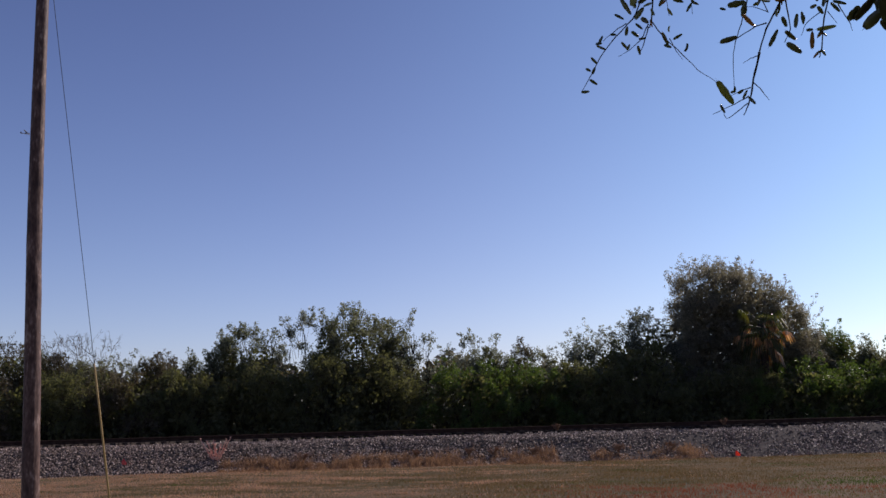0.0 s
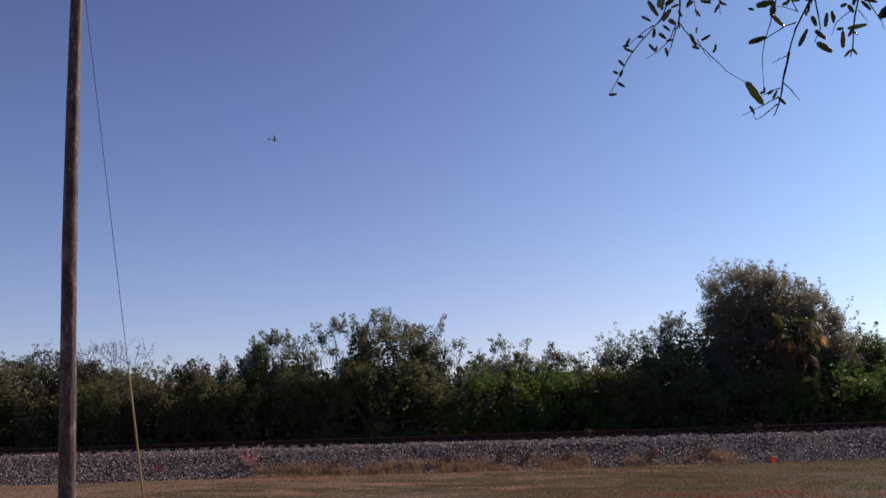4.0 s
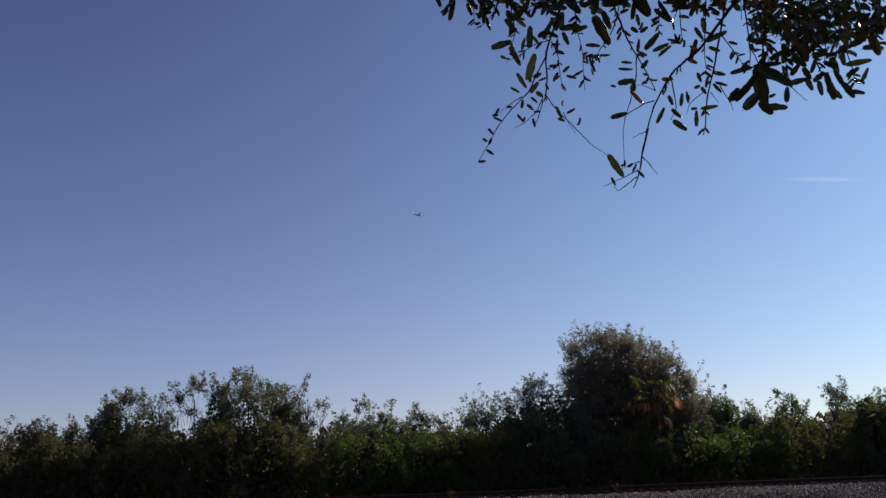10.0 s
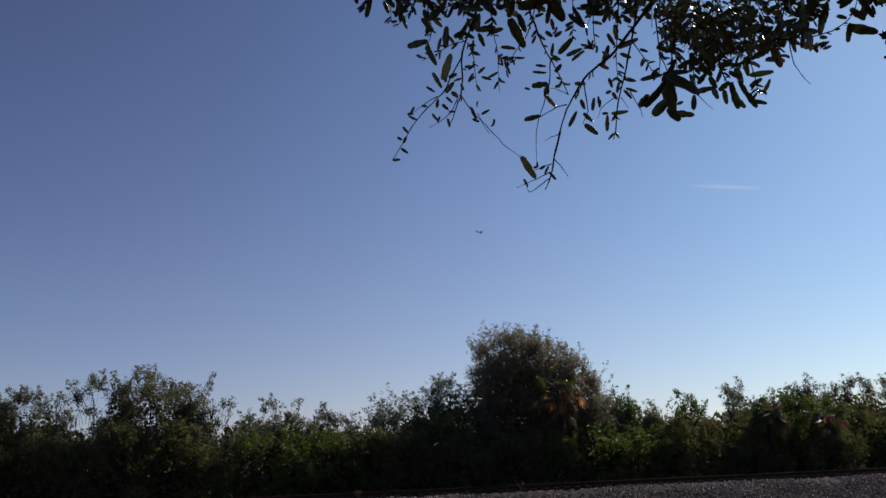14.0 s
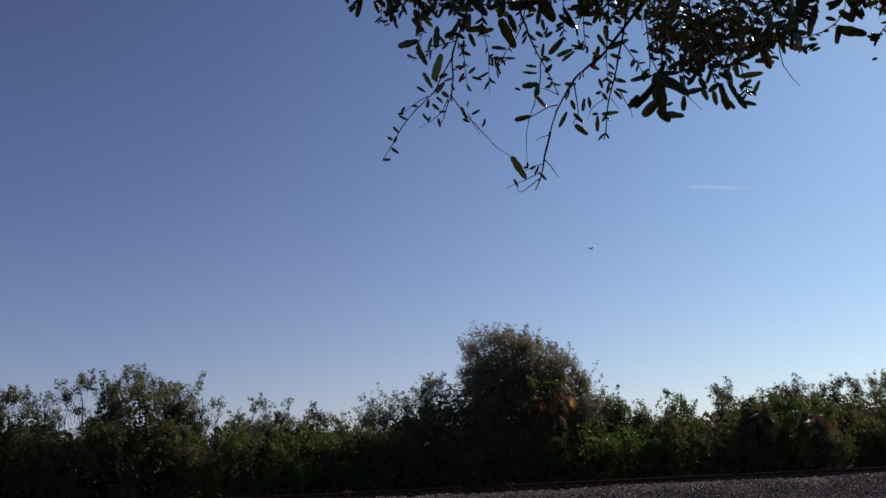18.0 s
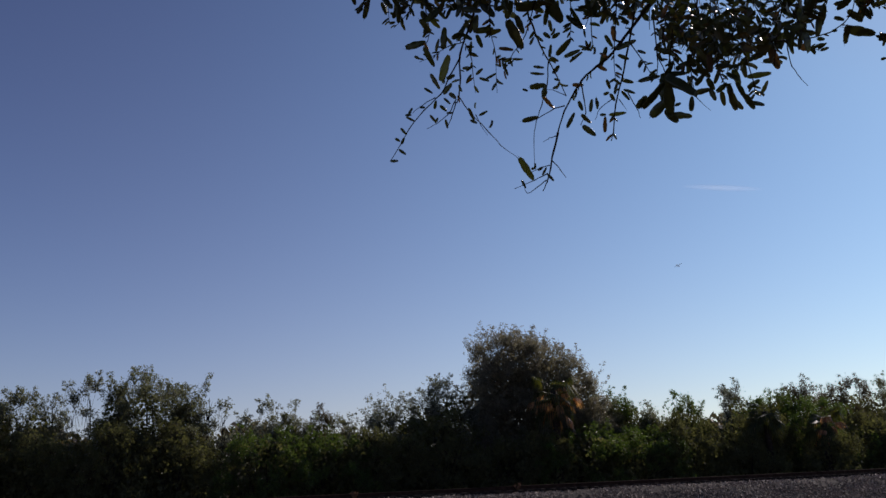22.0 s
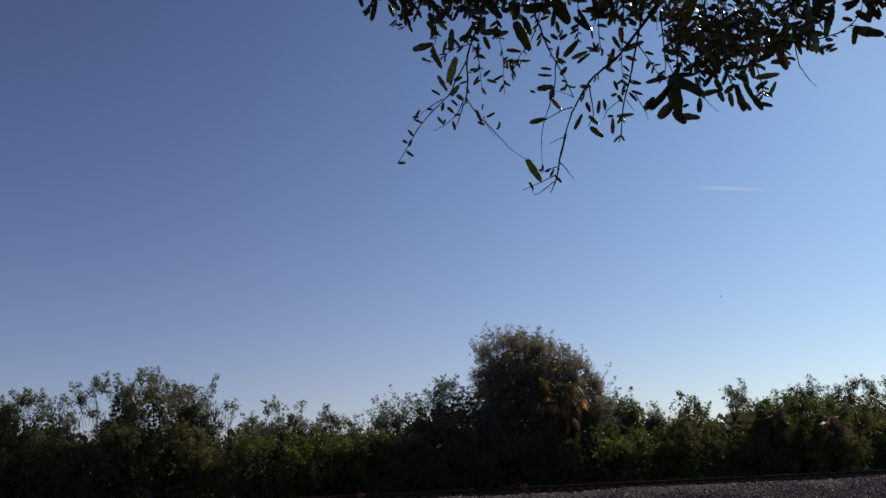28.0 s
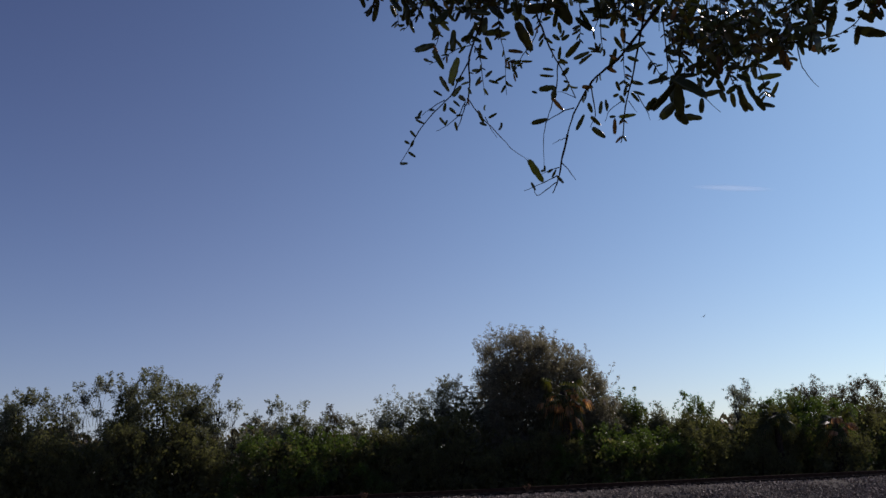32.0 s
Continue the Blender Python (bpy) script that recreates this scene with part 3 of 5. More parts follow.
shrub(3.8, 50.1, 2.1, 5.66, tint='dark')
shrub(4.5, 49.7, 2.1, 5.10)
shrub(5.7, 49.8, 2.1, 5.79, tint='thin')
shrub(7.3, 50.0, 2.9, 6.23, tint='grey')
shrub(8.8, 50.2, 3.2, 6.66, tint='grey')
shrub(10.3, 50.4, 3.0, 7.26, tint='grey')
shrub(11.4, 50.7, 2.2, 7.27, tint='grey')
tree(15.7, 51.9, 7.7, 10.0)
shrub(19.5, 51.3, 2.9, 6.48, tint='olive')
shrub(-19.1, 47.1, 3.0, 6.39, tint='bare')
shrub(20.8, 51.4, 3.1, 6.43, tint='green')
shrub(22.7, 51.6, 2.8, 5.39)
shrub(24.9, 51.8, 2.6, 6.44, tint='green')
shrub(28.0, 52.7, 2.6, 6.7, tint='thin')
shrub(28.2, 52.5, 1.6, 6.9, tint='bare')
shrub(30.1, 52.4, 4.7, 6.16, tint='green')
shrub(33.2, 53.2, 4.4, 6.75, tint='dark')
shrub(36.6, 54.1, 5.6, 6.95, tint='dark')
shrub(41.2, 54.0, 7.3, 7.13)
shrub(-22.5, 45.1, 5.1, 4.92, tint='lowbrown')
shrub(-19.0, 45.1, 5.0, 4.74, tint='lowolive')
shrub(-15.8, 45.6, 4.6, 4.49, tint='lowbrown')
shrub(-12.7, 45.8, 4.5, 4.57, tint='lowolive')
shrub(-9.6, 46.5, 4.8, 4.55, tint='low')
shrub(-6.6, 46.6, 4.8, 4.99, tint='low')
shrub(-3.3, 47.2, 4.2, 4.99, tint='low')
shrub(0.7, 47.4, 5.1, 4.58, tint='green')
shrub(3.7, 47.9, 6.0, 4.38, tint='green')
shrub(6.6, 48.0, 4.6, 4.82, tint='low')
shrub(9.5, 48.5, 5.0, 5.34, tint='low')
shrub(15.2, 48.0, 3.0, 4.01, tint='low')
shrub(31.9, 49.7, 3.9, 2.64, tint='low')
shrub(26.9, 49.1, 4.0, 3.41, tint='low')
shrub(13.4, 48.2, 4.8, 4.18, tint='low')
shrub(17.2, 48.9, 6.5, 4.20, tint='green')
shrub(20.2, 49.5, 6.7, 4.01, tint='green')
shrub(23.6, 49.7, 4.9, 4.69, tint='low')
shrub(27.8, 50.3, 5.1, 5.25, tint='low')
shrub(32.2, 51.0, 6.5, 5.38, tint='green')
shrub(36.2, 51.0, 6.0, 4.84, tint='low')
shrub(41.9, 51.8, 7.1, 4.84, tint='low')
shrub(31.3, 48.2, 3.4, 3.5, tint='low')


# ---- cabbage palm and palmettos ----
def fan_leaf(rng, stalk, reach, dead, up):
    """A palm frond: a stalk and a fan of folded blades; base at the origin, pointing along +x."""
    bits = [tube([(0, 0, 0), (stalk * 0.5, 0, 0.04), (stalk, 0, 0.0)], [0.012, 0.009, 0.006], 4, False)]
    vs, fs = bits[0]
    vs, fs = list(vs), list(fs)
    blades = 22
    for i in range(blades):
        a = radians(-115 + 230 * i / (blades - 1)) * (0.55 if dead else 1)
        length = reach * (1 - 0.25 * abs(i / (blades - 1) - 0.5) * 2) * rng.uniform(0.85, 1.1)
        d = Vector((math.cos(a), math.sin(a), 0))
        s = Vector((-math.sin(a), math.cos(a), 0)) * 0.034
        o = Vector((stalk, 0, 0))
        down = Vector((-math.sin(radians(up)), 0, -math.cos(radians(up))))
        mid = o + d * length * 0.5 + down * length * 0.06
        tip = mid + (d * 0.25 + down * 0.6) * length * rng.uniform(0.8, 1.1)
        k = len(vs)
        vs += [o, mid + s, mid - s, tip, mid + Vector((0, 0, 0.02))]
        fs += [(k, k + 4, k + 1), (k, k + 2, k + 4), (k + 1, k + 4, k + 3), (k + 4, k + 2, k + 3)]
    return vs, fs


def palm(x, y, trunk_h, live, dead, reach, label, category="palm"):
    rng = random.Random(int(x * 10))
    plant = thing("palm", (x, y, 0), label, category)
    if trunk_h > 0.5:
        line = smooth_line([(0, 0, -0.1), (0.05, 0, trunk_h * 0.5), (0.0, 0.03, trunk_h)], 5)
        piece("trunk", mesh_of("trunk", *tube(line, [0.17 + 0.02 * (k % 2) for k in range(len(line))], 10), TIE, True), plant)
    for i in range(live + dead):
        old = i >= live
        up = rng.uniform(-75, 12) if old else rng.uniform(-60, 40)
        m = pose(0, 0, max(0.1, trunk_h - (rng.uniform(0.0, 0.9) if old else rng.uniform(-0.1, 0.3))), 0, 0, i * 137.5 + rng.uniform(-20, 20)) @ pose(0, 0, 0, rng.uniform(-20, 20), -up, 0)
        me = mesh_of("frond", *fan_leaf(rng, reach * rng.uniform(0.35, 0.7), reach * (rng.uniform(0.35, 0.75) if old else rng.uniform(0.5, 1.05)), old, up), LEAF["brown" if old else "palm"])
        piece("frond", me, plant, "dry brown hanging frond" if old else "", m)


palm(15.6, 47.7, 6.0, 18, 17, 1.4, "cabbage palm with hanging brown dead fronds among the shrubs")
palm(31.1, 48.0, 4.1, 10, 12, 1.1, "small palm with orange-brown dead fronds among the shrubs")
palm(28.0, 48.6, 4.6, 22, 1, 1.15, "green fan palm among the shrubs")


# ---- utility pole with its guy wire ----
def utility_pole():
    az = radians(-23.6)
    base = Vector((15 * math.sin(az), 15 * math.cos(az), 0))
    right = Vector((math.cos(az), -math.sin(az), 0))
    pole = thing("utility_pole", base, "weathered wooden utility pole, slightly bowed, with a guy wire", "utility pole")
    line = [(0.04, -0.6), (0.007, 0.7), (-0.036, 2.1), (-0.103, 4.27), (-0.137, 6.04), (-0.158, 8.18), (-0.14, 9.13)]
    pts = smooth_line([right * a + Vector((0, 0, z)) for a, z in line], 22)
    rad = [(0.123 - 0.0038 * max(0, p.z)) * (1 + 0.03 * noise.noise((0, 3, p.z * 1.7))) for p in pts]
    vs, fs = tube(pts, rad, 40)
    for k, v in enumerate(vs):
        c = pts[min(k // 40, len(pts) - 1)]
        a = math.atan2(v.y - c.y, v.x - c.x)
        dent = 0.035 * noise.noise((3 * math.cos(a), 3 * math.sin(a), v.z * 2.2)) + 0.03 * noise.noise((9 * math.cos(a), 9 * math.sin(a), v.z * 1.1 + 40))
        vs[k] = c + (v - c) * (1 + dent)
    piece("shaft", mesh_of("shaft", vs, fs, POLE, True), pole)
    cap = pts[-1]
    piece("sawn_top", mesh_of("sawn_top", *tube([cap - Vector((0, 0, 0.02)), cap + Vector((0, 0, 0.045)), cap + Vector((0.02, 0, 0.075))], [0.087, 0.074, 0.028], 16), POLE, False), pole, "darkened sawn pole top")

    def at(z):
        return right * np.interp(z, [q[1] for q in line], [q[0] for q in line]) + Vector((0, 0, z))
    # guy wire to its ground anchor behind the pole, with a plastic guard
    top = at(8.62) + right * 0.089
    foot = Vector((-5.62, 16.05, 0.0)) - base
    guard_top = top.lerp(foot, 0.69)
    piece("guy_wire", mesh_of("guy_wire", *tube([top, top.lerp(foot, 0.35), guard_top, top.lerp(foot, 0.985)], [0.005] * 4, 6), CABLE), pole, "thin dark steel guy wire")
    vs, fs = tube([guard_top.lerp(foot, t) for t in (0.0, 0.03, 0.5, 0.97)], [0.012, 0.015, 0.016, 0.016], 10)
    piece("guy_guard", mesh_of("guy_guard", vs, fs, GUARD, True), pole, "faded yellow plastic guy guard")
    piece("anchor_rod", mesh_of("anchor_rod", *tube([top.lerp(foot, 0.965), foot + Vector((0.0, 0.02, -0.25))], [0.013, 0.013], 8), STEEL), pole)
    # bands and hardware near the top
    for z, t in ((8.62, 0.005),):
        piece("band", mesh_of("band", *tube([at(z - t), at(z + t)], [0.0925, 0.0925], 20), STEEL, True), pole, "thin galvanised steel band")
    bolt = at(8.62) + right * 0.089
    piece("bolt", mesh_of("bolt", *tube([bolt, bolt + right * 0.025], [0.016, 0.013], 8), STEEL), pole, "bright galvanised eye bolt")
    hook = at(8.76) - right * 0.083
    out = Vector((-0.42, -1.0, 0.02)).normalized()
    eye = hook + out * 0.1 - right * 0.05 + Vector((0, 0, 0.02))
    piece("hook", mesh_of("hook", *join([tube(smooth_line([hook, hook.lerp(eye, 0.5) + Vector((0, 0, 0.02)), eye]), [0.013] * 9, 8), tube([eye - right * 0.03, eye + right * 0.03], [0.022, 0.018], 8)]), CABLE), pole, "black strain hook")
    far = eye + out * 46
    span = [eye.lerp(far, t) - Vector((0, 0, 4 * 0.5 * t * (1 - t))) for t in (0, 0.02, 0.05, 0.1, 0.2, 0.35, 0.5, 0.7, 0.85, 1)]
    piece("span_wire", mesh_of("span_wire", *tube(span, [0.0024] * len(span), 6), WIRE), pole, "bare metal span wire")
    drip = eye + out * 0.12 - right * 0.03
    piece("wire_tail", mesh_of("wire_tail", *tube(smooth_line([drip, drip + Vector((-0.01, 0, -0.08)), drip + Vector((0.0, 0, -0.2))]), [0.006] * 9, 6), CABLE), pole)
    piece("wire_connector", mesh_of("wire_connector", *tube([drip + Vector((0, 0, -0.19)), drip + Vector((0, 0, -0.22)), drip + Vector((0, 0, -0.27)), drip + Vector((0, 0, -0.29))], [0.007, 0.019, 0.018, 0.007], 8), CABLE), pole)


utility_pole()


# ---- marker flags, weeds ----
def marker_flag(x, y, mat, label, tall=0.35, film=(0.2, 0.15)):
    flag = thing("marker_flag", (x, y, bank_z((Vector((x, y, 0)) - TOE).dot(ACROSS))), label, "marker flag", "marker flags")
    piece("wire_stake", mesh_of("wire_stake", *tube([(0, 0, -0.1), (0.005, 0, tall * 0.6), (0.0, 0, tall)], [0.003] * 3, 5), STEEL), flag)
    a, b = film
    vs, n = [], 7
    for k in range(n):
        t = k / (n - 1)
        for z in (tall, tall - b * 0.5, tall - b):
            for off in (-0.0015, 0.0015):
                vs.append((a * t, 0.03 * math.sin(t * 5) + off, tall - b + (z - tall + b) * (1 - 0.95 * abs(t - 0.35))))
    fs = []
    for k in range(n - 1):
        p, q = k * 6, k * 6 + 6
        fs += [(p, q, q + 2, p + 2), (p + 2, q + 2, q + 4, p + 4), (p + 1, p + 3, q + 3, q + 1), (p + 3, p + 5, q + 5, q + 3), (p, p + 1, q + 1, q), (p + 4, q + 4, q + 5, p + 5)]
    piece("film", mesh_of("film", vs, fs, mat), flag)


marker_flag(11.25, 38.95, ORANGE, "bright orange marker flag standing in the lawn", 0.3, (0.19, 0.2))
marker_flag(-12.95, 37.7, RED, "red marker flag standing at the foot of the ballast", 0.26, (0.2, 0.22))


def weed(x, y, z, stalks, tall, spread, mat, label, kind_name="weed", thick=1.0, fan=False):
    rng = random.Random(int(abs(x) * 100))
    plant = thing(kind_name, (x, y, z), label, "weed")
    for i in range(stalks):
        a, t = rng.uniform(0, 6.28), tall * rng.uniform(0.5, 1.0)
        r = spread * rng.uniform(0.2, 1.0)
        far = Vector((math.cos(a) * r, math.sin(a) * r * 0.5, t))
        if fan:
            far = Vector((spread * (2 * i / (stalks - 1) - 1) + rng.uniform(-0.06, 0.06), rng.uniform(-0.4, 0.2), tall * rng.uniform(0.7, 1.0)))
        mid = far * 0.5 + Vector((0, 0, (-0.04 if fan else 0.12) * t))
        bits = [tube([(0, 0, -0.03), mid, far], [0.024 * thick, 0.018 * thick, 0.008 * thick], 4, False)]
        for k in range(14 if fan else 9):
            q = mid.lerp(far, rng.uniform(-0.9 if fan else -0.4, 1))
            e = q + Vector((rng.uniform(-0.1, 0.1), rng.uniform(-0.1, 0.1), rng.uniform(0.0, 0.1)))
            bits.append(tube([q, q.lerp(e, 0.5), e], [0.008 * thick, 0.024 * thick, 0.003], 4, False))
        piece("stalk", mesh_of("stalk", *join(bits), mat), plant)


weed(-9.4, 38.3, 0.22, 7, 1.05, 0.65, REDWEED, "dead reddish weed with spread stalks on the ballast", thick=1.35, fan=True)
weed(4.47, 41.6, 1.02, 8, 0.34, 0.3, STRAW, "small dry weed growing beside the rail")
weed(11.9, 42.5, 1.02, 5, 0.36, 0.2, STRAW, "small dry weed growing between the rails")
for wx, wy in ((6.7, 39.6), (8.9, 39.9), (-1.5, 38.8), (0.6, 39.0), (1.6, 39.1), (3.2, 39.2), (-6.0, 38.3)):
    weed(wx, wy, bank_z((Vector((wx, wy, 0)) - TOE).dot(ACROSS)), 12, 0.34, 0.4, STRAW, "tuft of tall dry brown grass at the foot of the ballast", "grass_tuft", 0.4)


# ---- the oak whose branch hangs over the camera ----
OAK_AT = Vector((4.3, 0.9, 0.0))
oak = thing("oak_tree", OAK_AT, "live oak with a leafy branch hanging down", "tree")
trunk_line = smooth_line([(0, 0, -0.2), (0.05, 0.02, 0.9), (-0.05, 0.1, 2.1), (-0.35, 0.3, 3.2)], 5)
piece("trunk", mesh_of("trunk", *tube(trunk_line, [0.3 - 0.008 * k for k in range(len(trunk_line))], 14), BARK, True), oak)
BR_O, BR_U, BR_V, BR_N = Vector((0.8138, 2.2630, 2.5883)), Vector((0.9410, -0.3384, 0)), Vector((-0.1286, -0.3577, 0.9249)), Vector((0.3130, 0.8704, 0.3801))


def on_branch(a, b, depth=0.0):
    """A place in the branch's plane, in the oak's space: cm across, cm up, cm away."""
    return BR_O + (BR_U * a + BR_V * b + BR_N * depth) * 0.01 - OAK_AT


def oak_crown():
    """The rest of the oak: limbs from the trunk's top and a broad crown, high over and behind the camera."""
    rng = np.random.default_rng(61)
    tops = []
    for i in range(7):
        a = i * 0.9 + rng.uniform(-0.2, 0.2)
        far = Vector((-0.5 + 3.2 * math.cos(a), -0.6 + 2.8 * math.sin(a), 5.4 + rng.uniform(-0.4, 0.9)))
        mid = Vector((-0.35, 0.3, 3.1)).lerp(far, 0.5) + Vector((0, 0, 0.5))
        line = smooth_line([(-0.34, 0.29, 3.0), mid, far], 5)
        piece("limb", mesh_of("limb", *tube(line, [0.14 * (1 - 0.85 * k / (len(line) - 1)) for k in range(len(line))], 9), BARK, True), oak)
        tops += [mid, far]
    c = []
    for i in range(900):
        d = rng.normal(size=3)
        d *= rng.uniform(0.55, 1.0) ** 0.5 / np.linalg.norm(d)
        p = np.array([4.0, -0.4, 6.1]) + d * np.array([4.6, 4.2, 2.0])
        az, el = math.degrees(math.atan2(p[0], p[1])), math.degrees(math.atan2(p[2] - 1.6, math.hypot(p[0], p[1])))
        if p[2] < 4.2 or (-42 < az < 52 and el < 42):
            continue
        c.append(p - np.array(OAK_AT) + rng.normal(0, 0.22, (26, 3)))
    v, f = leaves_at(rng, np.concatenate(c), 0.075)
    piece("crown", mesh_of("crown", v, f, OAK_JOINED), oak, "broad dark green oak crown")["kind"] = "stuff"


oak_crown()
limb = smooth_line([(-0.3, 0.26, 3.05), on_branch(190, 75, 5), on_branch(130, 55, 0), on_branch(70, 52, 0), on_branch(20, 50, 0), on_branch(-30, 44, 0)], 5)
branch = piece("branch", mesh_of("branch", *tube(limb, [0.075 * (1 - 0.88 * k / (len(limb) - 1)) for k in range(len(limb))], 9), BARK, True), oak, "leafy hanging branch")
TWIGS = []


def twig(points, mm, depth=0.0, sprigs=11):
    """A thin tapered twig, with knots, as a part of the branch."""
    line = smooth_line([on_branch(a, b, depth + 2.0 * math.sin(i * 1.7 + a)) for i, (a, b) in enumerate(points)], 3)
    line = [p + Vector([leaf_rng.uniform(-1, 1) for _ in range(3)]) * 0.0011 * (0 < k < len(line) - 1) for k, p in enumerate(line)]
    n = len(line)
    rad = [0.001 * (0.3 + 1.28 * mm) * (1.0 - 0.6 * k / (n - 1)) * (1.15 if k % 3 == 0 else 0.95) for k in range(n)]
    if sprigs and sum(b for a, b in points) / len(points) > 4:
        for k in range(sprigs):
            i = leaf_rng.randrange(1, len(points))
            (a0, b0), (a1, b1), t = points[i - 1], points[i], leaf_rng.random()
            size, turn = leaf_rng.uniform(1.0, 2.4), math.degrees(math.atan2(b1 - b0, a1 - a0)) + leaf_rng.choice((-48, 48)) + leaf_rng.uniform(-25, 25)
            u, w = math.cos(radians(turn)) * size * 0.55, math.sin(radians(turn)) * size * 0.55
            leaf(a0 + (a1 - a0) * t + u, b0 + (b1 - b0) * t + w, size, size * 0.36, turn, depth, leaf_rng.choice("gggggbww"))
    TWIGS.append(piece("twig", mesh_of("twig", *tube(line, rad, 6), TWIG, True), branch))


def leaf_mesh(name, wave, fold, mat, curl=0.1):
    """An oak leaf, 1 long and 1 wide: blunt, wavy-edged, folded on its midrib, with rolled margins and a stalk."""
    rows = 9
    vs, fs = [], []
    for i in range(rows):
        t = i / (rows - 1)
        half = 0.5 * max(0.04, math.sin(math.pi * min(1, t ** 0.8 * 0.93 + 0.05)) ** 0.42) * (1 + wave * math.sin(t * 15 + 1))
        bend = curl * math.sin(t * 2.6) - 0.06 * t
        rim = 0.09 * min(1.0, 6 * t * (1 - t) + 0.2)
        vs += [(t - 0.5, y * half, bend + z) for y, z in ((-1, fold - rim), (-0.82, fold), (0, 0), (0.82, fold * 1.2), (1, fold * 1.2 - rim))]
    for i in range(rows - 1):
        a = i * 5
        fs += [(a + j, a + 5 + j, a + 6 + j, a + 1 + j) for j in range(4)]
    k = len(vs)
    vs += [(-0.66, 0.02, 0.06), (-0.5, -0.035, 0.0), (-0.5, 0.035, 0.0)]
    fs += [(k, k + 1, k + 2)]
    return mesh_of(name, vs, fs, mat, True)


LEAVES = {c: [leaf_mesh("leaf", 0.03 + 0.03 * i, (0.25 if c == "w" else 0.05) + 0.09 * (i % 3), OAK[c], 0.24 if c == "w" else 0.1) for i in range(4)] for c in "gybw"}
leaf_rng = random.Random(11)
BASIS = Matrix((BR_U, BR_V, -BR_N)).transposed().to_4x4()


def leaf(a, b, length, width, turn, depth=0.0, colour="g", tilt=None):
    tip = leaf_rng.uniform(-18, 18) if tilt is None else tilt
    m = Matrix.Translation(on_branch(a, b, depth + leaf_rng.uniform(-1.5, 1.5))) @ BASIS @ pose(0, 0, 0, 0, 0, turn) @ pose(0, 0, 0, leaf_rng.uniform(-75, 75) if colour == "w" else leaf_rng.uniform(-45, 45), tip, 0)
    m = m @ Matrix.Diagonal((length * 0.0112, width * 0.0104, length * 0.007, 1))
    piece("leaf", leaf_rng.choice(LEAVES[colour]), branch, m=m)


# lower edge of the dense foliage: cm across, cm up
FRINGE = [(-55.8, 35), (-42.2, 30.5), (-34.8, 27.8), (-30.5, 24.1), (-17.1, 20.4), (-4.8, 22.8), (4.2, 23.6), (11.6, 23.2), (15, 19.2), (22.9, 16.9), (30.1, 14.7), (33.9, 6.0), (41, 2.2), (49.5, -0.6), (56.9, 5.4), (61.5, 12.9), (67.2, 17.2), (75.5, 15.9), (84.9, 14.3), (109.4, 7.8)]
# overhanging oak branch: twigs in the branch's own plane (cm across, cm up; radius mm; cm of depth)
twig([(-15.7, 35.7), (-18, 27.2), (-21.2, 20.1), (-24.2, 12.9), (-24.9, 7), (-25.6, 2.8), (-26.3, 0.3)], 2.6, 0)
twig([(-24.3, 12.5), (-27.5, 7.5), (-30.2, 3.2), (-35.6, -0.8), (-39.7, -5.4), (-43.4, -10.2), (-46.6, -13.8)], 1.5, 0)
twig([(-31.9, 2.3), (-35.2, 0.8), (-39, -1.3)], 1, 0)
twig([(-26.3, 0.6), (-28.1, -3.7), (-29.6, -6.2)], 1.1, 0)
twig([(-26.2, 1.3), (-28.9, -2.6), (-32.4, -4.7), (-35.5, -5.9)], 1, 0)
twig([(-25.7, 2.2), (-23, -2.2), (-18.4, -8.1), (-15.4, -12.3), (-10.4, -16.9)], 1.1, 0)
twig([(-21.4, -3.3), (-20.3, -6.6), (-18.7, -9.2)], 0.7, 0)
twig([(-22.6, 15.8), (-21.2, 12.2), (-21.3, 7.7), (-21, 2.5)], 1, 0)
twig([(-22.7, 16.4), (-27, 15.6), (-30.5, 13.7), (-35.6, 12.3)], 1, 0)
twig([(-31.9, 33.1), (-32.4, 25), (-32.1, 19.5), (-34.5, 15.3)], 1.3, 0)
twig([(-33.6, 31.8), (-36.8, 26.2), (-41.4, 21.9)], 1.2, 0)
twig([(-42.8, 34.3), (-42.1, 29), (-42.3, 23.1)], 1, 0)
twig([(-47.1, 36.3), (-48.8, 30.5), (-49.9, 27.3)], 1, 0)
twig([(-3.4, 31.9), (-5.3, 23.2), (-4.2, 18.6), (-2.6, 13.5), (-0.8, 9.2), (0.9, 5.5), (3.3, -0.8)], 2.2, 4)
twig([(-0.8, 8.8), (-1.6, 3.2), (-3.6, -2.7), (-5.3, -6.7), (-6.5, -11.7), (-7, -19.8)], 1.1, 4)
twig([(3.2, -0.6), (0.5, 0.9), (-2.3, 1.8)], 0.8, 4)
twig([(-15.4, 22.5), (-15.2, 17.5), (-14.8, 12.4), (-15.2, 1.9)], 1, 0)
twig([(-14.5, 11.4), (-12.8, 10)], 0.8, 0)
twig([(-2.2, 26.4), (-6.1, 16.4), (-9.7, 11.7), (-12.5, 7)], 1.1, -5)
twig([(6.3, 27.5), (6.1, 18.7), (5.2, 13.2)], 1, 0)
twig([(11.6, 26.9), (11.2, 15.2), (11.3, 11.4), (10.4, 10.6), (9.7, 11.3)], 0.9, 0)
twig([(12.8, 23.8), (8.9, 15.2)], 0.9, 0)
twig([(32.3, 27.5), (23.7, 17.6), (18.9, 12.2), (15, 8.2), (11.9, 6.3), (7.7, 3), (5.1, -0.5), (2.5, -4.8), (0.3, -10.2)], 3.2, 0)
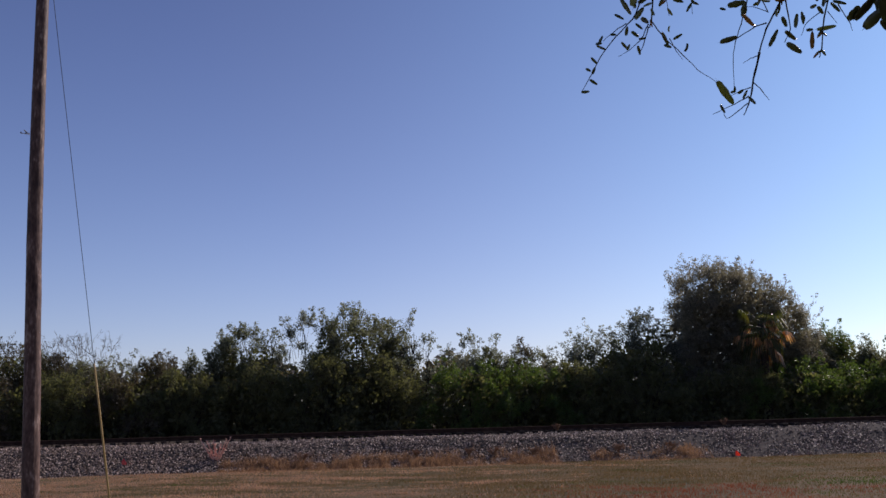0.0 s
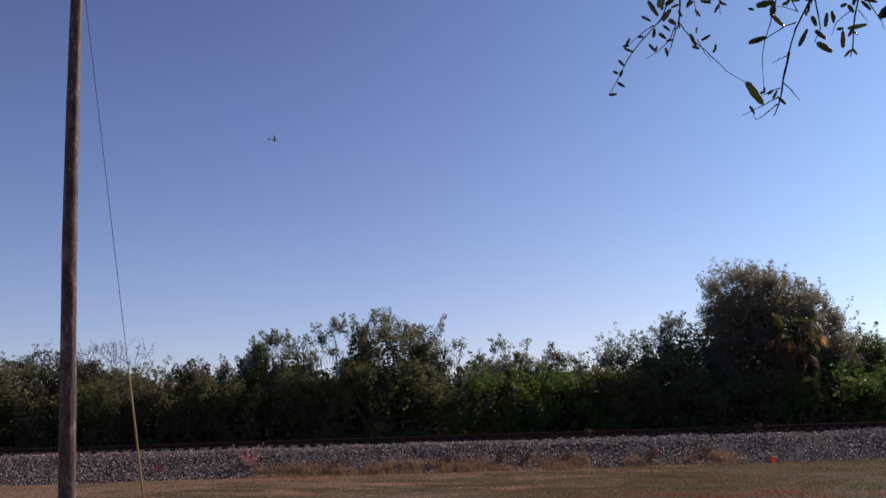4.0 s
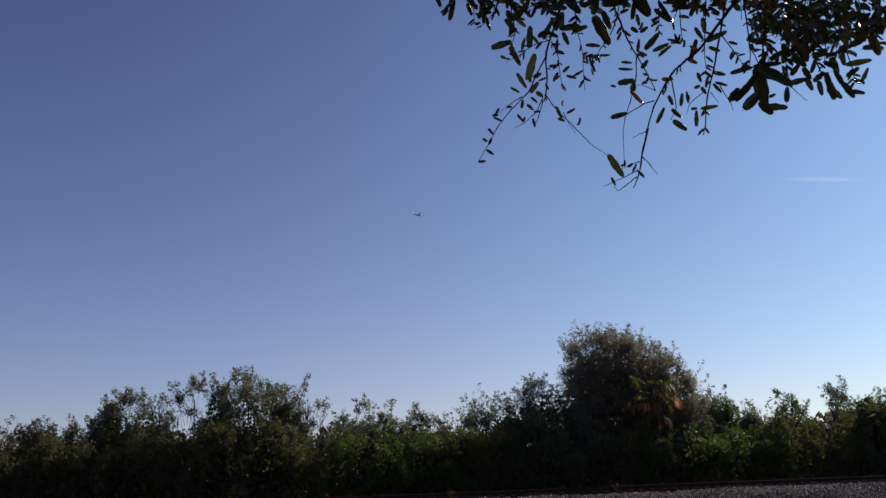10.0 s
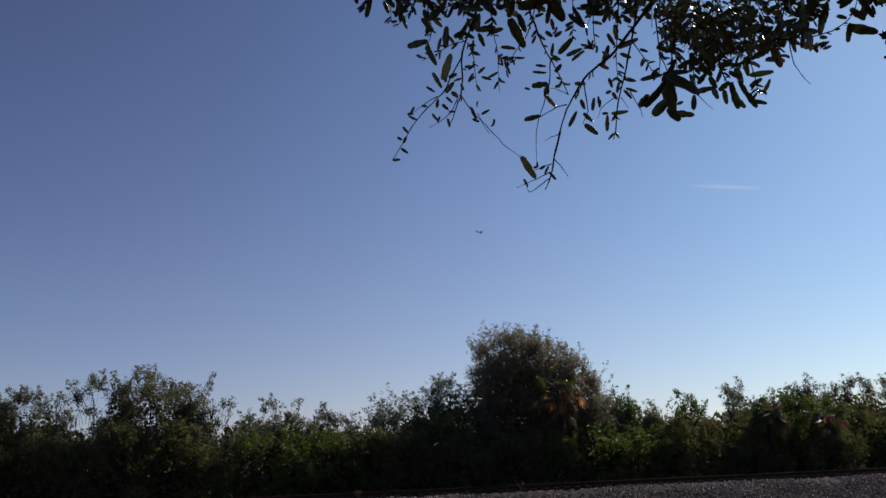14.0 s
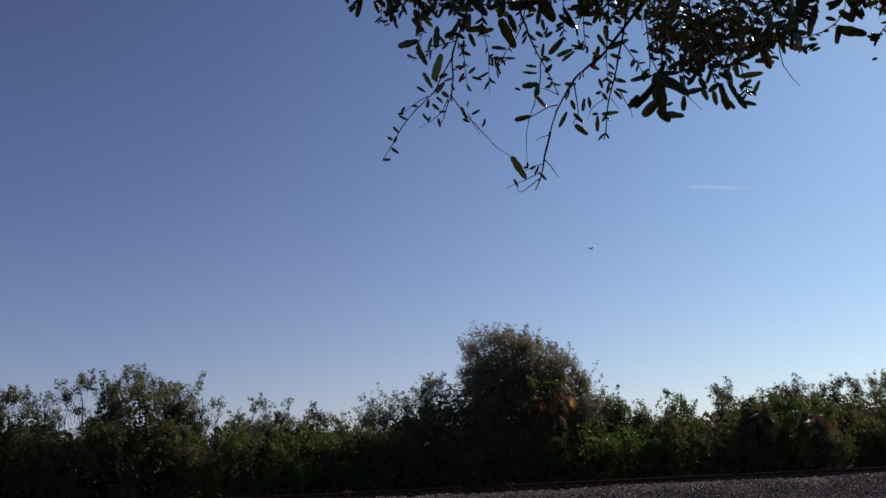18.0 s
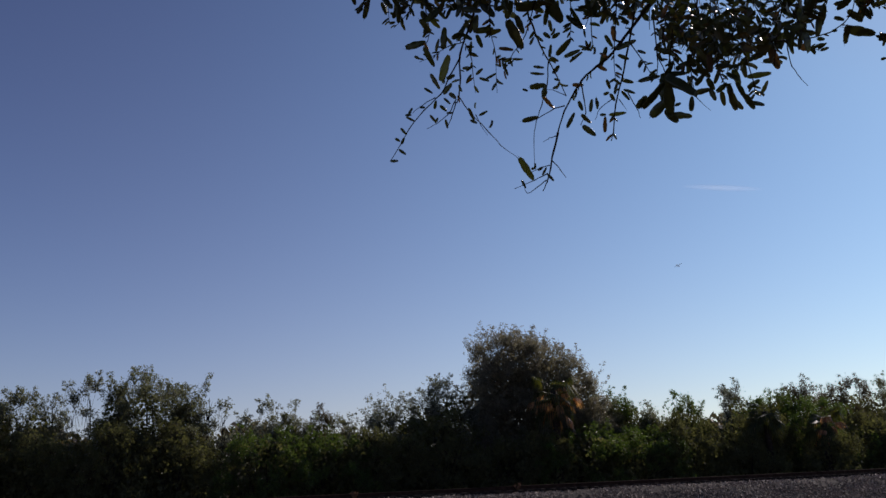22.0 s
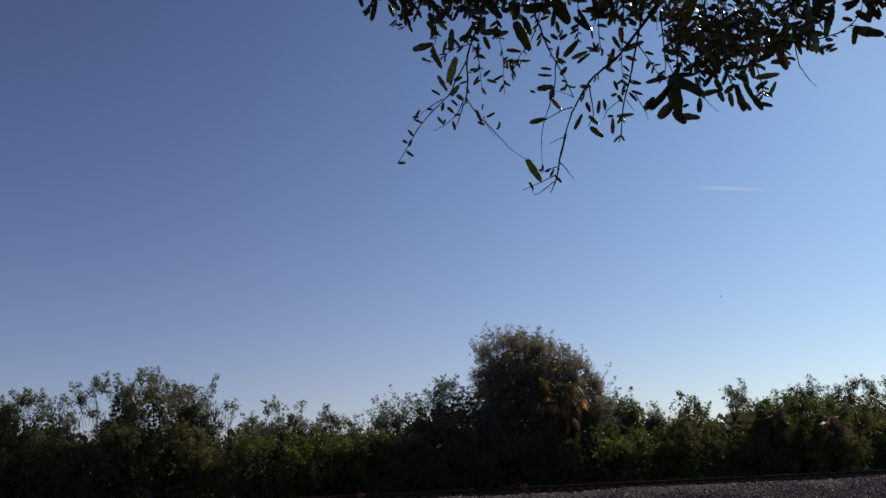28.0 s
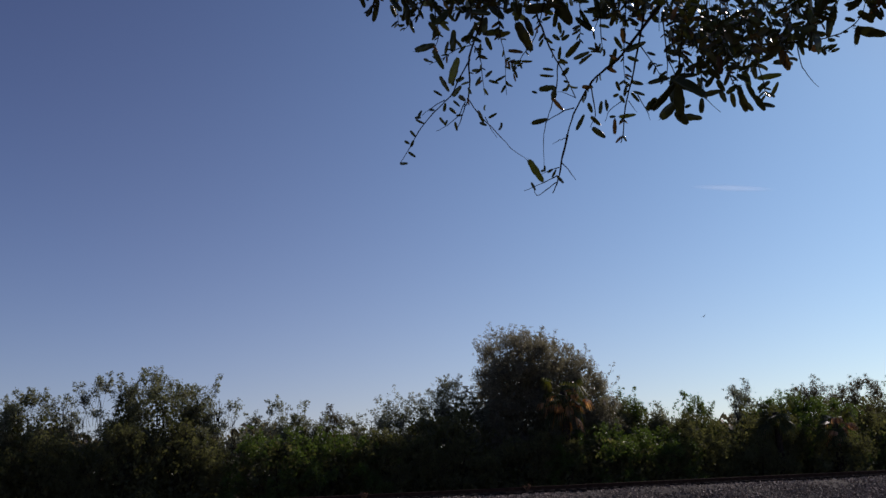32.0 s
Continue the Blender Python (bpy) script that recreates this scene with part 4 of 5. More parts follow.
twig([(0.3, -10.2), (-1.3, -15.1), (-2.4, -19.6), (-3.7, -23.3), (-5.1, -25.9)], 2.2, 0)
twig([(2.6, -3.3), (-0.1, -3.8), (-4.6, -5.8), (-8, -6.4)], 1.3, 0)
twig([(-0.1, -11.1), (-2.1, -11.5), (-3.9, -12.4)], 0.9, 0)
twig([(-1.8, -17.6), (0.1, -20.3), (1.5, -22.5)], 1.1, 0)
twig([(-2.7, -18.8), (-5.8, -19.7), (-7.9, -20.6)], 1, 0)
twig([(-3.3, -21), (-7, -22.6), (-12.7, -24.4)], 1.1, 0)
twig([(-3.8, -22.9), (-6.4, -24.7), (-9.4, -26), (-10.2, -22.6)], 1, 0)
twig([(7.5, 2.3), (7.8, -1.8), (8, -5.7), (6.4, -8.8)], 1.4, 0)
twig([(24.2, 29.1), (23.3, 20.3), (19.8, 7.2), (18.4, 2.3), (16.4, -4.2), (15.1, -11.9), (14.5, -14)], 2.2, 6)
twig([(18.4, 23.5), (16.8, 8.9), (16.8, 2.1)], 1.1, 3)
twig([(20.1, -1.6), (21.9, -5.9), (23, -8.7)], 1, 6)
twig([(17.3, -2.9), (19.5, -6.3)], 0.7, 6)
twig([(16.1, -2.5), (12.3, -5), (10.7, -8)], 0.9, 6)
twig([(20.3, 11.1), (23.5, 5.6), (25.1, 2.1)], 1.1, -10)
twig([(26.4, 18.6), (26.7, 7.4), (26.1, 1.8)], 1.5, -10)
twig([(26.8, 7.3), (28.2, 2.7), (29.5, -0)], 1.1, -10)
twig([(29.4, 16.9), (27, 5.6)], 1, -10)
twig([(31.9, 18), (30.2, 7.7), (29.1, 1.4)], 1.6, -10)
twig([(30.6, 9.1), (30.9, 4.8), (30.9, 1)], 1, -10)
twig([(34.7, -1.1), (37.7, -4.8), (40.6, -8.2)], 1, 0)
twig([(51.3, 8.2), (61.3, 8), (65.8, 7.8), (72.1, 8.9), (75.4, 11), (76.8, 13.5), (79.8, 20.8)], 1.6, 0)
twig([(60.4, 7.9), (60.9, 5), (62, 1.3), (63.3, -2), (65.5, -4.2)], 1.2, 0)
twig([(66.2, 5.8), (69.4, 4.3)], 0.7, 0)
twig([(63.5, 10.1), (64.9, 12.2), (66.6, 11.7)], 0.8, 0)
twig([(43.2, 17.7), (42.5, 9.1), (43.8, 0.2), (46.4, -4.8)], 2, 0)
twig([(51.9, 19.6), (50, 9.7), (51.6, -2.1), (52.3, -5.4)], 1.6, 0)
twig([(39.1, 21), (37.9, 12.4), (36.4, 3.8), (36.6, -4.3)], 1.6, 0)
twig([(61.9, 24.2), (59.5, 15.9), (57.8, 8.9), (57, 1.8)], 1.6, 0)
twig([(83.9, 20.3), (81.7, 15), (79.6, 12.6)], 1.3, 0)
twig([(90.6, 12.6), (86.3, 7.4), (83.8, 5.5)], 1, 0)
# its single leaves: cm across, cm up, length and width in cm, turn in degrees, depth, colour
leaf(-44.9, -13.8, 2.0, 0.8, -2, 0, 'g')
leaf(-42.4, -11.5, 2.2, 0.8, -42, 0, 'g')
leaf(-41.7, -6, 2.2, 0.9, -52, 0, 'g')
leaf(-43.6, -8.1, 1.4, 0.8, -37, 0, 'g')
leaf(-42.4, -8.6, 1.9, 0.8, 58, 0, 'g')
leaf(-39.5, -2.8, 2.5, 0.8, -32, 0, 'g')
leaf(-39, -1, 2.2, 0.8, 58, 0, 'g')
leaf(-39.7, -1.8, 1.5, 0.8, -2, 0, 'g')
leaf(-35.7, -0.1, 1.4, 0.8, -12, 0, 'g')
leaf(-32.4, 0.4, 2.2, 0.9, 73, 0, 'g')
leaf(-32.9, -3.3, 2.5, 0.9, -52, 0, 'g')
leaf(-32.3, -3.9, 1.5, 0.8, 58, 0, 'g')
leaf(-30, -0.8, 2.2, 0.9, -47, 0, 'g')
leaf(-28.6, -2.4, 1.7, 0.8, -2, 0, 'g')
leaf(-29.6, -5.1, 2.2, 0.8, -82, 0, 'g')
leaf(-28.9, 1, 2.2, 0.8, -47, 0, 'g')
leaf(-33.7, 4.3, 2.5, 0.8, -37, 0, 'g')
leaf(-31.8, 6.6, 4.6, 1.2, -62, 0, 'g')
leaf(-36.1, 16.7, 5.1, 1.9, 10, 0, 'g')
leaf(-32.5, 13.3, 5.3, 1.7, -67, 0, 'g')
leaf(-35.8, 13.4, 1.5, 0.8, -32, 0, 'g')
leaf(-28.1, 9.6, 6.5, 2.3, 68, 0, 'y')
leaf(-28.1, 17.8, 5.3, 2.0, 83, 0, 'g')
leaf(-29.9, 16.1, 3.1, 1.2, 68, 0, 'g')
leaf(-21, 14.4, 3.4, 1.1, 78, 0, 'g')
leaf(-18.6, 16.1, 3.4, 1.4, -72, 0, 'g')
leaf(-21.1, 9.9, 1.5, 0.8, 86, 0, 'w')
leaf(-22.7, 9.3, 2.2, 0.9, -2, 0, 'g')
leaf(-22.5, 6.4, 2.5, 1.2, 58, 0, 'g')
leaf(-19.3, 7.9, 2.2, 0.9, 38, 0, 'g')
leaf(-16.3, 6.6, 2.8, 0.8, 23, 0, 'g')
leaf(-18.1, 5.8, 2.5, 0.8, -22, 0, 'g')
leaf(-28.3, 4.3, 3.4, 1.5, 43, 0, 'g')
leaf(-27.1, 2.2, 2.2, 1.2, -42, 0, 'g')
leaf(-29.7, 7.1, 2.5, 1.2, -72, 0, 'g')
leaf(-27.2, 7.2, 2.2, 1.4, 18, 0, 'g')
leaf(-22.6, -3.1, 3.4, 1.1, -72, 0, 'g')
leaf(-20.9, -0.9, 1.4, 0.8, 73, 0, 'w')
leaf(-19.5, -3.1, 2.3, 0.8, 23, 0, 'g')
leaf(-17.8, -6.1, 1.9, 0.8, 68, 0, 'w')
leaf(-22.2, -5.2, 1.9, 0.8, -27, 0, 'g')
leaf(-9, -19.3, 6.5, 2.2, -62, 0, 'y')
leaf(-6.7, -18.7, 1.5, 0.8, 83, 0, 'g')
leaf(-5.2, -19.6, 1.5, 0.8, 28, 0, 'g')
leaf(-2.8, -22.3, 2.3, 0.9, -52, 0, 'g')
leaf(-4.2, -20.4, 2.2, 0.8, 58, 0, 'g')
leaf(-10.1, -23.4, 2.2, 0.8, -67, 0, 'g')
leaf(-7.2, -19.3, 0.9, 0.8, 8, 0, 'g')
leaf(-6.8, -5.9, 4.2, 1.5, 8, 0, 'g')
leaf(-1.3, -1.7, 3.7, 1.5, -54, 0, 'b')
leaf(9.9, -4, 3.1, 1.1, 78, 0, 'g')
leaf(11.2, -3.5, 2.8, 0.9, -87, 0, 'g')
leaf(6.8, -3.7, 2.5, 1.1, -72, 0, 'g')
leaf(3.8, -7.3, 4.2, 1.1, 58, 0, 'g')
leaf(8.2, -7.1, 3.1, 1.4, -47, 0, 'g')
leaf(8.6, -10.5, 4.0, 1.5, -42, 0, 'g')
leaf(13.3, -9.3, 4.0, 1.1, 86, 6, 'b')
leaf(12.9, -6.8, 1.5, 0.9, -2, 6, 'g')
leaf(16.9, -6.8, 4.2, 1.2, 3, 6, 'y')
leaf(11.7, -3.7, 1.5, 0.8, 83, 6, 'g')
leaf(6.3, 1.9, 2.2, 1.2, -12, 0, 'b')
leaf(5.5, -1.4, 1.4, 0.8, 83, 0, 'w')
leaf(-4.2, 2.7, 4.0, 1.7, 3, 4, 'g')
leaf(-7.6, 1.8, 1.4, 0.8, -22, 0, 'g')
leaf(-2.5, 1, 3.4, 1.5, 78, 4, 'g')
leaf(0.6, 1.9, 1.5, 0.8, 23, 4, 'g')
leaf(-3.5, 7.7, 2.6, 0.8, -12, 4, 'g')
leaf(-4, 6.3, 3.4, 0.9, -10, 4, 'g')
leaf(5.7, 10.2, 4.0, 1.2, 18, 0, 'g')
leaf(6.8, 9, 3.7, 0.9, 33, 0, 'g')
leaf(5.5, 8.9, 1.2, 0.8, 83, 0, 'w')
leaf(3.4, 12.4, 5.0, 2.0, 43, 0, 'g')
leaf(0.9, 9.3, 2.2, 1.2, -32, 0, 'g')
leaf(1, 6.8, 2.5, 1.5, 48, 4, 'g')
leaf(1.2, 4, 1.5, 0.8, -22, 4, 'g')
leaf(-8.9, 16.2, 7.4, 2.6, -67, -6, 'g')
leaf(-11.5, 12.6, 3.4, 1.1, -12, -5, 'b')
leaf(-8.8, 10.5, 2.6, 0.9, -7, 0, 'g')
leaf(-10.5, 9.4, 1.5, 0.8, 28, -5, 'g')
leaf(-11.9, 7.2, 2.2, 0.8, -72, -5, 'g')
leaf(-12.2, 8.6, 1.9, 0.8, 78, -5, 'g')
leaf(-7.8, 13.6, 1.9, 0.9, 43, -5, 'g')
leaf(-2.8, 15.4, 2.8, 1.1, -42, 4, 'g')
leaf(-4.8, 14.9, 2.2, 0.8, 58, 4, 'g')
leaf(-0, 11.7, 3.1, 0.9, 78, 4, 'g')
leaf(0.7, 16.9, 1.9, 0.9, 58, 4, 'w')
leaf(-0.6, 15.8, 2.2, 1.1, -42, 4, 'g')
leaf(1.8, 15.6, 2.2, 1.1, 28, 4, 'g')
leaf(0.5, 18.4, 2.8, 1.2, -82, 4, 'g')
leaf(-2.7, 20.8, 2.2, 0.9, 13, 0, 'g')
leaf(10.4, 22.4, 4.3, 1.9, -82, 0, 'g')
leaf(12.9, 21.3, 4.3, 1.4, 78, 0, 'g')
leaf(14.7, 19, 4.0, 1.4, 63, 0, 'g')
leaf(8.1, 19.5, 5.9, 1.4, -62, 0, 'g')
leaf(6.8, 18.3, 5.0, 1.4, -47, 0, 'g')
leaf(-4.6, 23.3, 6.5, 2.8, 3, -6, 'g')
leaf(1.8, 21.4, 6.8, 4.0, -62, -8, 'g')
leaf(-0.7, 20.4, 4.3, 1.5, 78, -6, 'g')
leaf(15.8, 12.7, 3.4, 1.2, -62, 3, 'g')
leaf(13.8, 8.6, 5.0, 1.7, 68, 0, 'g')
leaf(13.3, 5.6, 2.5, 1.2, -32, 0, 'b')
leaf(19.6, 10.7, 5.0, 1.5, 18, -5, 'g')
leaf(18.7, 7.8, 2.8, 1.2, -27, -5, 'g')
leaf(17.1, 14.5, 3.7, 1.4, -87, 3, 'b')
leaf(20.2, 1.6, 3.1, 1.1, -17, 6, 'g')
leaf(20.4, -1.2, 3.1, 0.9, -22, 6, 'g')
leaf(19.2, -2.2, 3.1, 0.9, -52, 6, 'g')
leaf(14.8, 1.3, 2.5, 1.1, -72, 6, 'g')
leaf(16.7, -0.1, 2.8, 1.2, 73, 6, 'g')
leaf(15.7, -2.3, 2.2, 1.1, -62, 6, 'g')
leaf(14.2, -1.1, 1.5, 0.9, 18, 6, 'g')
leaf(17.3, 1.7, 2.2, 0.9, -42, 6, 'g')
leaf(24.5, 1.5, 5.0, 1.4, 8, -10, 'g')
leaf(24.5, -2.1, 7.7, 2.5, 48, -12, 'g')
leaf(22, -4.1, 3.4, 2.3, 48, -12, 'g')
leaf(30.6, 1.7, 5.9, 1.5, 0, -10, 'g')
leaf(31.5, -1.6, 8.4, 2.6, -37, -12, 'g')
leaf(26.2, -6.1, 5.3, 2.5, 43, -11, 'g')
leaf(28.9, -4.2, 7.1, 2.8, -87, -13, 'g')
leaf(29.3, -8.3, 4.0, 2.3, -52, -11, 'g')
leaf(31.8, -8.5, 5.0, 1.7, -10, -9, 'g')
leaf(34.6, -5.8, 3.4, 1.4, 83, -9, 'g')
leaf(31, -5.7, 1.5, 0.9, 18, -10, 'g')
leaf(27.8, -2.4, 4.6, 2.0, -87, -9, 'g')
leaf(29.4, -0, 5.3, 2.5, -22, -11, 'g')
leaf(38.8, -3, 4.3, 1.5, 8, 0, 'g')
leaf(53.1, -0.2, 5.9, 1.5, 3, 0, 'y')
leaf(51.6, -2.4, 3.4, 1.4, 28, 0, 'g')
leaf(57.5, 3.5, 5.0, 2.5, -72, 0, 'b')
leaf(48.2, -3.9, 4.6, 1.5, -62, 0, 'g')
leaf(49.6, -5.2, 2.5, 1.2, -32, 0, 'g')
leaf(45.4, -4, 3.7, 2.0, -82, 0, 'g')
leaf(43.9, -2.5, 3.1, 1.4, 38, 0, 'g')
leaf(41.1, -1.3, 3.4, 1.5, -62, 0, 'g')
leaf(38, 0, 3.1, 1.4, 48, 0, 'g')
leaf(46.5, -6.2, 4.6, 2.0, -75, 0, 'g')
leaf(50.5, -6.8, 4.2, 1.7, -60, 0, 'g')
leaf(52.5, -7.6, 3.6, 1.5, -15, 0, 'g')
leaf(44, -5.4, 3.6, 1.6, -80, 0, 'g')
leaf(47.8, -7.4, 3.0, 1.4, -50, 0, 'g')
leaf(54.6, -3.6, 3.6, 1.5, 60, 0, 'y')
leaf(41.5, -4.2, 3.2, 1.4, -70, 0, 'g')
leaf(65.4, 5.7, 3.4, 1.9, -22, 0, 'b')
leaf(60.7, 12.2, 4.6, 1.5, 13, 0, 'g')
leaf(63.8, 10.9, 3.4, 1.1, 78, 0, 'g')
leaf(65.1, 9.2, 2.2, 1.4, 28, 0, 'g')
leaf(67.2, 9.1, 1.7, 1.4, -2, 0, 'g')
leaf(69.4, 7.4, 1.7, 1.1, -12, 0, 'g')
leaf(69.9, 13.4, 5.0, 1.9, 78, 0, 'g')
leaf(65.5, 15, 6.5, 2.3, 23, 0, 'g')
leaf(74, 11.8, 2.3, 1.4, -22, 0, 'g')
leaf(74.9, 7.9, 4.3, 1.5, 83, 0, 'g')
leaf(78.8, 8.6, 6.8, 2.6, -17, 0, 'g')
leaf(77.9, 12.3, 4.3, 1.7, -42, 0, 'g')
leaf(80.3, 13.4, 5.0, 2.2, -57, 0, 'g')
leaf(75.5, 15.6, 4.0, 1.9, 28, 0, 'g')
leaf(72.7, 9.1, 1.2, 0.8, -2, 0, 'g')
leaf(84.2, 5.9, 2.2, 1.1, 8, 0, 'g')
leaf(84.4, 0.8, 1.2, 0.8, 8, 0, 'g')
leaf(55, 10.1, 3.7, 1.7, 38, 0, 'g')
leaf(57, 6.9, 3.4, 1.5, -22, 0, 'g')
leaf(54.3, 5, 3.7, 1.5, 28, 0, 'g')
leaf(36.1, 5.1, 3.7, 1.7, -62, 0, 'g')
leaf(34.1, 4.1, 3.4, 1.5, 28, 0, 'g')
leaf(39.5, 2.1, 4.0, 1.7, -42, 0, 'g')
leaf(42.6, 0.6, 3.7, 1.5, 68, 0, 'g')
leaf(46.6, -0.1, 3.4, 1.7, -32, 0, 'g')
leaf(-48.6, 28.2, 5.3, 1.5, 68, 0, 'g')
leaf(-50, 28.1, 3.1, 1.2, 58, 0, 'g')
leaf(-42.4, 28.6, 4.0, 1.5, -52, 0, 'g')
leaf(-40.3, 25.9, 3.1, 1.4, 58, 0, 'g')
leaf(-38.6, 26.7, 3.7, 1.4, 28, 0, 'g')
leaf(-39.2, 23.8, 2.2, 1.1, -72, 0, 'g')
leaf(-41.9, 23.5, 1.5, 0.9, 8, 0, 'g')
leaf(-33.3, 24.4, 2.5, 1.4, -82, 0, 'g')
leaf(-32.8, 21.6, 3.7, 1.4, -52, 0, 'g')
leaf(-32.5, 20.1, 2.2, 1.2, 18, 0, 'g')
leaf(-30, 24.3, 5.3, 2.2, 38, 0, 'g')
leaf(-23.4, 18.8, 4.3, 1.9, 58, 0, 'g')
leaf(-22, 17.2, 2.8, 1.4, -32, 0, 'g')
leaf(-24.7, 18.1, 2.5, 1.4, 28, 0, 'g')
leaf(-18.9, 20.6, 4.3, 2.0, 78, 0, 'g')
leaf(-16, 24, 5.3, 2.3, -52, 0, 'g')
leaf(-17.2, 18.9, 4.6, 1.7, 3, 0, 'g')
leaf(-14.7, 18.2, 3.7, 1.5, 8, 0, 'g')
leaf(-10, 23.4, 4.3, 1.9, 68, 0, 'g')
leaf(-7.4, 19, 4.6, 1.7, -72, 0, 'g')


def oak_foliage():
    """The dense foliage over the fringe: twigs from the limb down, and leaves along them."""
    rng = random.Random(21)
    us, vsl = [p[0] for p in FRINGE], [p[1] for p in FRINGE]
    spots = []
    for i in range(500):
        a = rng.uniform(-55, 110)
        low = float(np.interp(a, us, vsl))
        b0, b1 = low + rng.uniform(7, 26), low + rng.uniform(0, 7)
        a1, d = a + rng.uniform(-9, 9), rng.uniform(-26, 26)
        if i % 3 == 0:
            twig([(a, b0), ((a + a1) / 2 + rng.uniform(-2, 2), (b0 + b1) / 2), (a1, b1)], rng.uniform(0.6, 1.4), d, 0)
        for k in range(9):
            t = rng.uniform(0, 1)
            spots.append((a + (a1 - a) * t + rng.uniform(-3, 3), b0 + (b1 - b0) * t + rng.uniform(-2, 2.5), d + rng.uniform(-4, 4)))
    spots.sort(key=lambda s: s[1] - float(np.interp(s[0], us, vsl)))
    near, rest = spots[:240], spots[240:]
    for a, b, d in near:
        length = rng.choice((2.0, 2.6, 3.4, 4.4))
        leaf(a, b, length, length * rng.uniform(0.32, 0.42), rng.uniform(-120, 0), d, rng.choice("ggggggbyww"))
    vs, fs = [], []
    for a, b, d in rest:
        o = on_branch(a, b, d)
        m = Matrix.Translation(o) @ Euler((rng.uniform(0, 6), rng.uniform(-1, 1), rng.uniform(0, 6))).to_matrix().to_4x4()
        size = 0.01 * rng.uniform(2.2, 4.6)
        k = len(vs)
        for x, y, z in ((-0.5, 0, 0), (-0.2, 0.17, 0.05), (0.25, 0.2, 0.06), (0.5, 0, 0.0), (0.25, -0.2, 0.05), (-0.2, -0.17, 0.05), (0, 0, 0)):
            vs.append(m @ Vector((x * size, y * size, z * size)))
        fs += [(k + p, k + (p + 1) % 6, k + 6) for p in range(6)]
    piece("foliage", mesh_of("foliage", vs, fs, OAK_JOINED, True), branch, "dense dark oak foliage")["kind"] = "stuff"


oak_foliage()


# ---- the light aircraft ----
def light_aircraft():
    plane = thing("light_aircraft", (-368, 801, 261.6), "small white high-wing propeller aircraft flying far off", "aircraft")

    def body(stations, sides=14):
        vs, fs = [], []
        for x, zc, w, h in stations:
            for k in range(sides):
                t = 2 * math.pi * k / sides
                c, s = math.cos(t), math.sin(t)
                vs.append((x, w * math.copysign(abs(c) ** 0.75, c), zc + h * math.copysign(abs(s) ** 0.75, s)))
        for i in range(len(stations) - 1):
            for k in range(sides):
                a, b = i * sides + k, i * sides + (k + 1) % sides
                fs.append((a, b, b + sides, a + sides))
        fs += [tuple(range(sides))[::-1], tuple(range((len(stations) - 1) * sides, len(stations) * sides))]
        return vs, fs

    def foil(root, tip, chord_r, chord_t, thick, sweep=0.0, both=True):
        """A lifting surface from root to tip, rounded in front."""
        prof = [(0.0, 0.0), (0.05, 0.5), (0.3, 1.0), (0.7, 0.55), (1.0, 0.0), (0.6, -0.3), (0.2, -0.45)]
        vs, fs, k = [], [], len(prof)
        root, tip = Vector(root), Vector(tip)
        normal = Vector((0, 0, 1)) if abs(tip.y - root.y) > abs(tip.z - root.z) else Vector((0, 1, 0))
        spans = [(root, chord_r), (root.lerp(tip, 0.5), (chord_r * 1.3 + chord_t * 0.7) / 2), (tip, chord_t)]
        for p, c in spans:
            vs += [p + Vector((-a * c, 0, 0)) + normal * b * thick * c for a, b in prof]
        fs = [(i * k + j, i * k + (j + 1) % k, (i + 1) * k + (j + 1) % k, (i + 1) * k + j) for i in range(2) for j in range(k)]
        fs += [tuple(range(k))[::-1], tuple(range(2 * k, 3 * k))]
        return vs, fs

    fus = body([(2.2, -0.1, 0.08, 0.1), (2.0, -0.08, 0.35, 0.34), (1.2, -0.02, 0.5, 0.48), (0.7, 0.1, 0.54, 0.66), (-0.6, 0.12, 0.54, 0.68), (-1.6, 0.12, 0.42, 0.45), (-3.4, 0.22, 0.22, 0.24), (-5.6, 0.35, 0.07, 0.12)])
    hull = piece("fuselage", mesh_of("fuselage", *fus, PAINT, True), plane)
    glass = bpy.data.materials.new("tinted_cockpit_glass")
    glass.use_nodes = True
    g = glass.node_tree.nodes["Principled BSDF"]
    g.inputs["Base Color"].default_value, g.inputs["Roughness"].default_value = (0.02, 0.03, 0.04, 1), 0.05
    piece("windscreen", mesh_of("windscreen", *body([(1.02, 0.42, 0.4, 0.1), (0.55, 0.5, 0.5, 0.3), (-0.5, 0.52, 0.56, 0.26), (-1.3, 0.42, 0.45, 0.14)]), glass, True), plane, "dark tinted cockpit glazing")
    for side in (1, -1):
        piece("wing", mesh_of("wing", *foil((0.75, 0.3 * side, 0.86), (0.55, 5.5 * side, 1.02), 1.63, 1.12, 0.12), PAINT, True), plane)
        piece("tailplane", mesh_of("tailplane", *foil((-4.4, 0.05 * side, 0.4), (-4.7, 1.75 * side, 0.42), 1.25, 0.75, 0.08), PAINT, True), plane)
        piece("wing_strut", mesh_of("wing_strut", *tube([(0.15, 0.5 * side, -0.35), (0.1, 2.6 * side, 0.88)], [0.045, 0.04], 8), PAINT), plane)
        leg = piece("main_gear", mesh_of("main_gear", *tube([(-0.1, 0.35 * side, -0.45), (-0.25, 1.2 * side, -1.1)], [0.06, 0.05], 8), PAINT), plane)
        piece("wheel", mesh_of("wheel", *tube([(-0.25, 1.13 * side, -1.12), (-0.25, 1.29 * side, -1.12)], [0.22, 0.22], 14), RUBBER, True), leg)
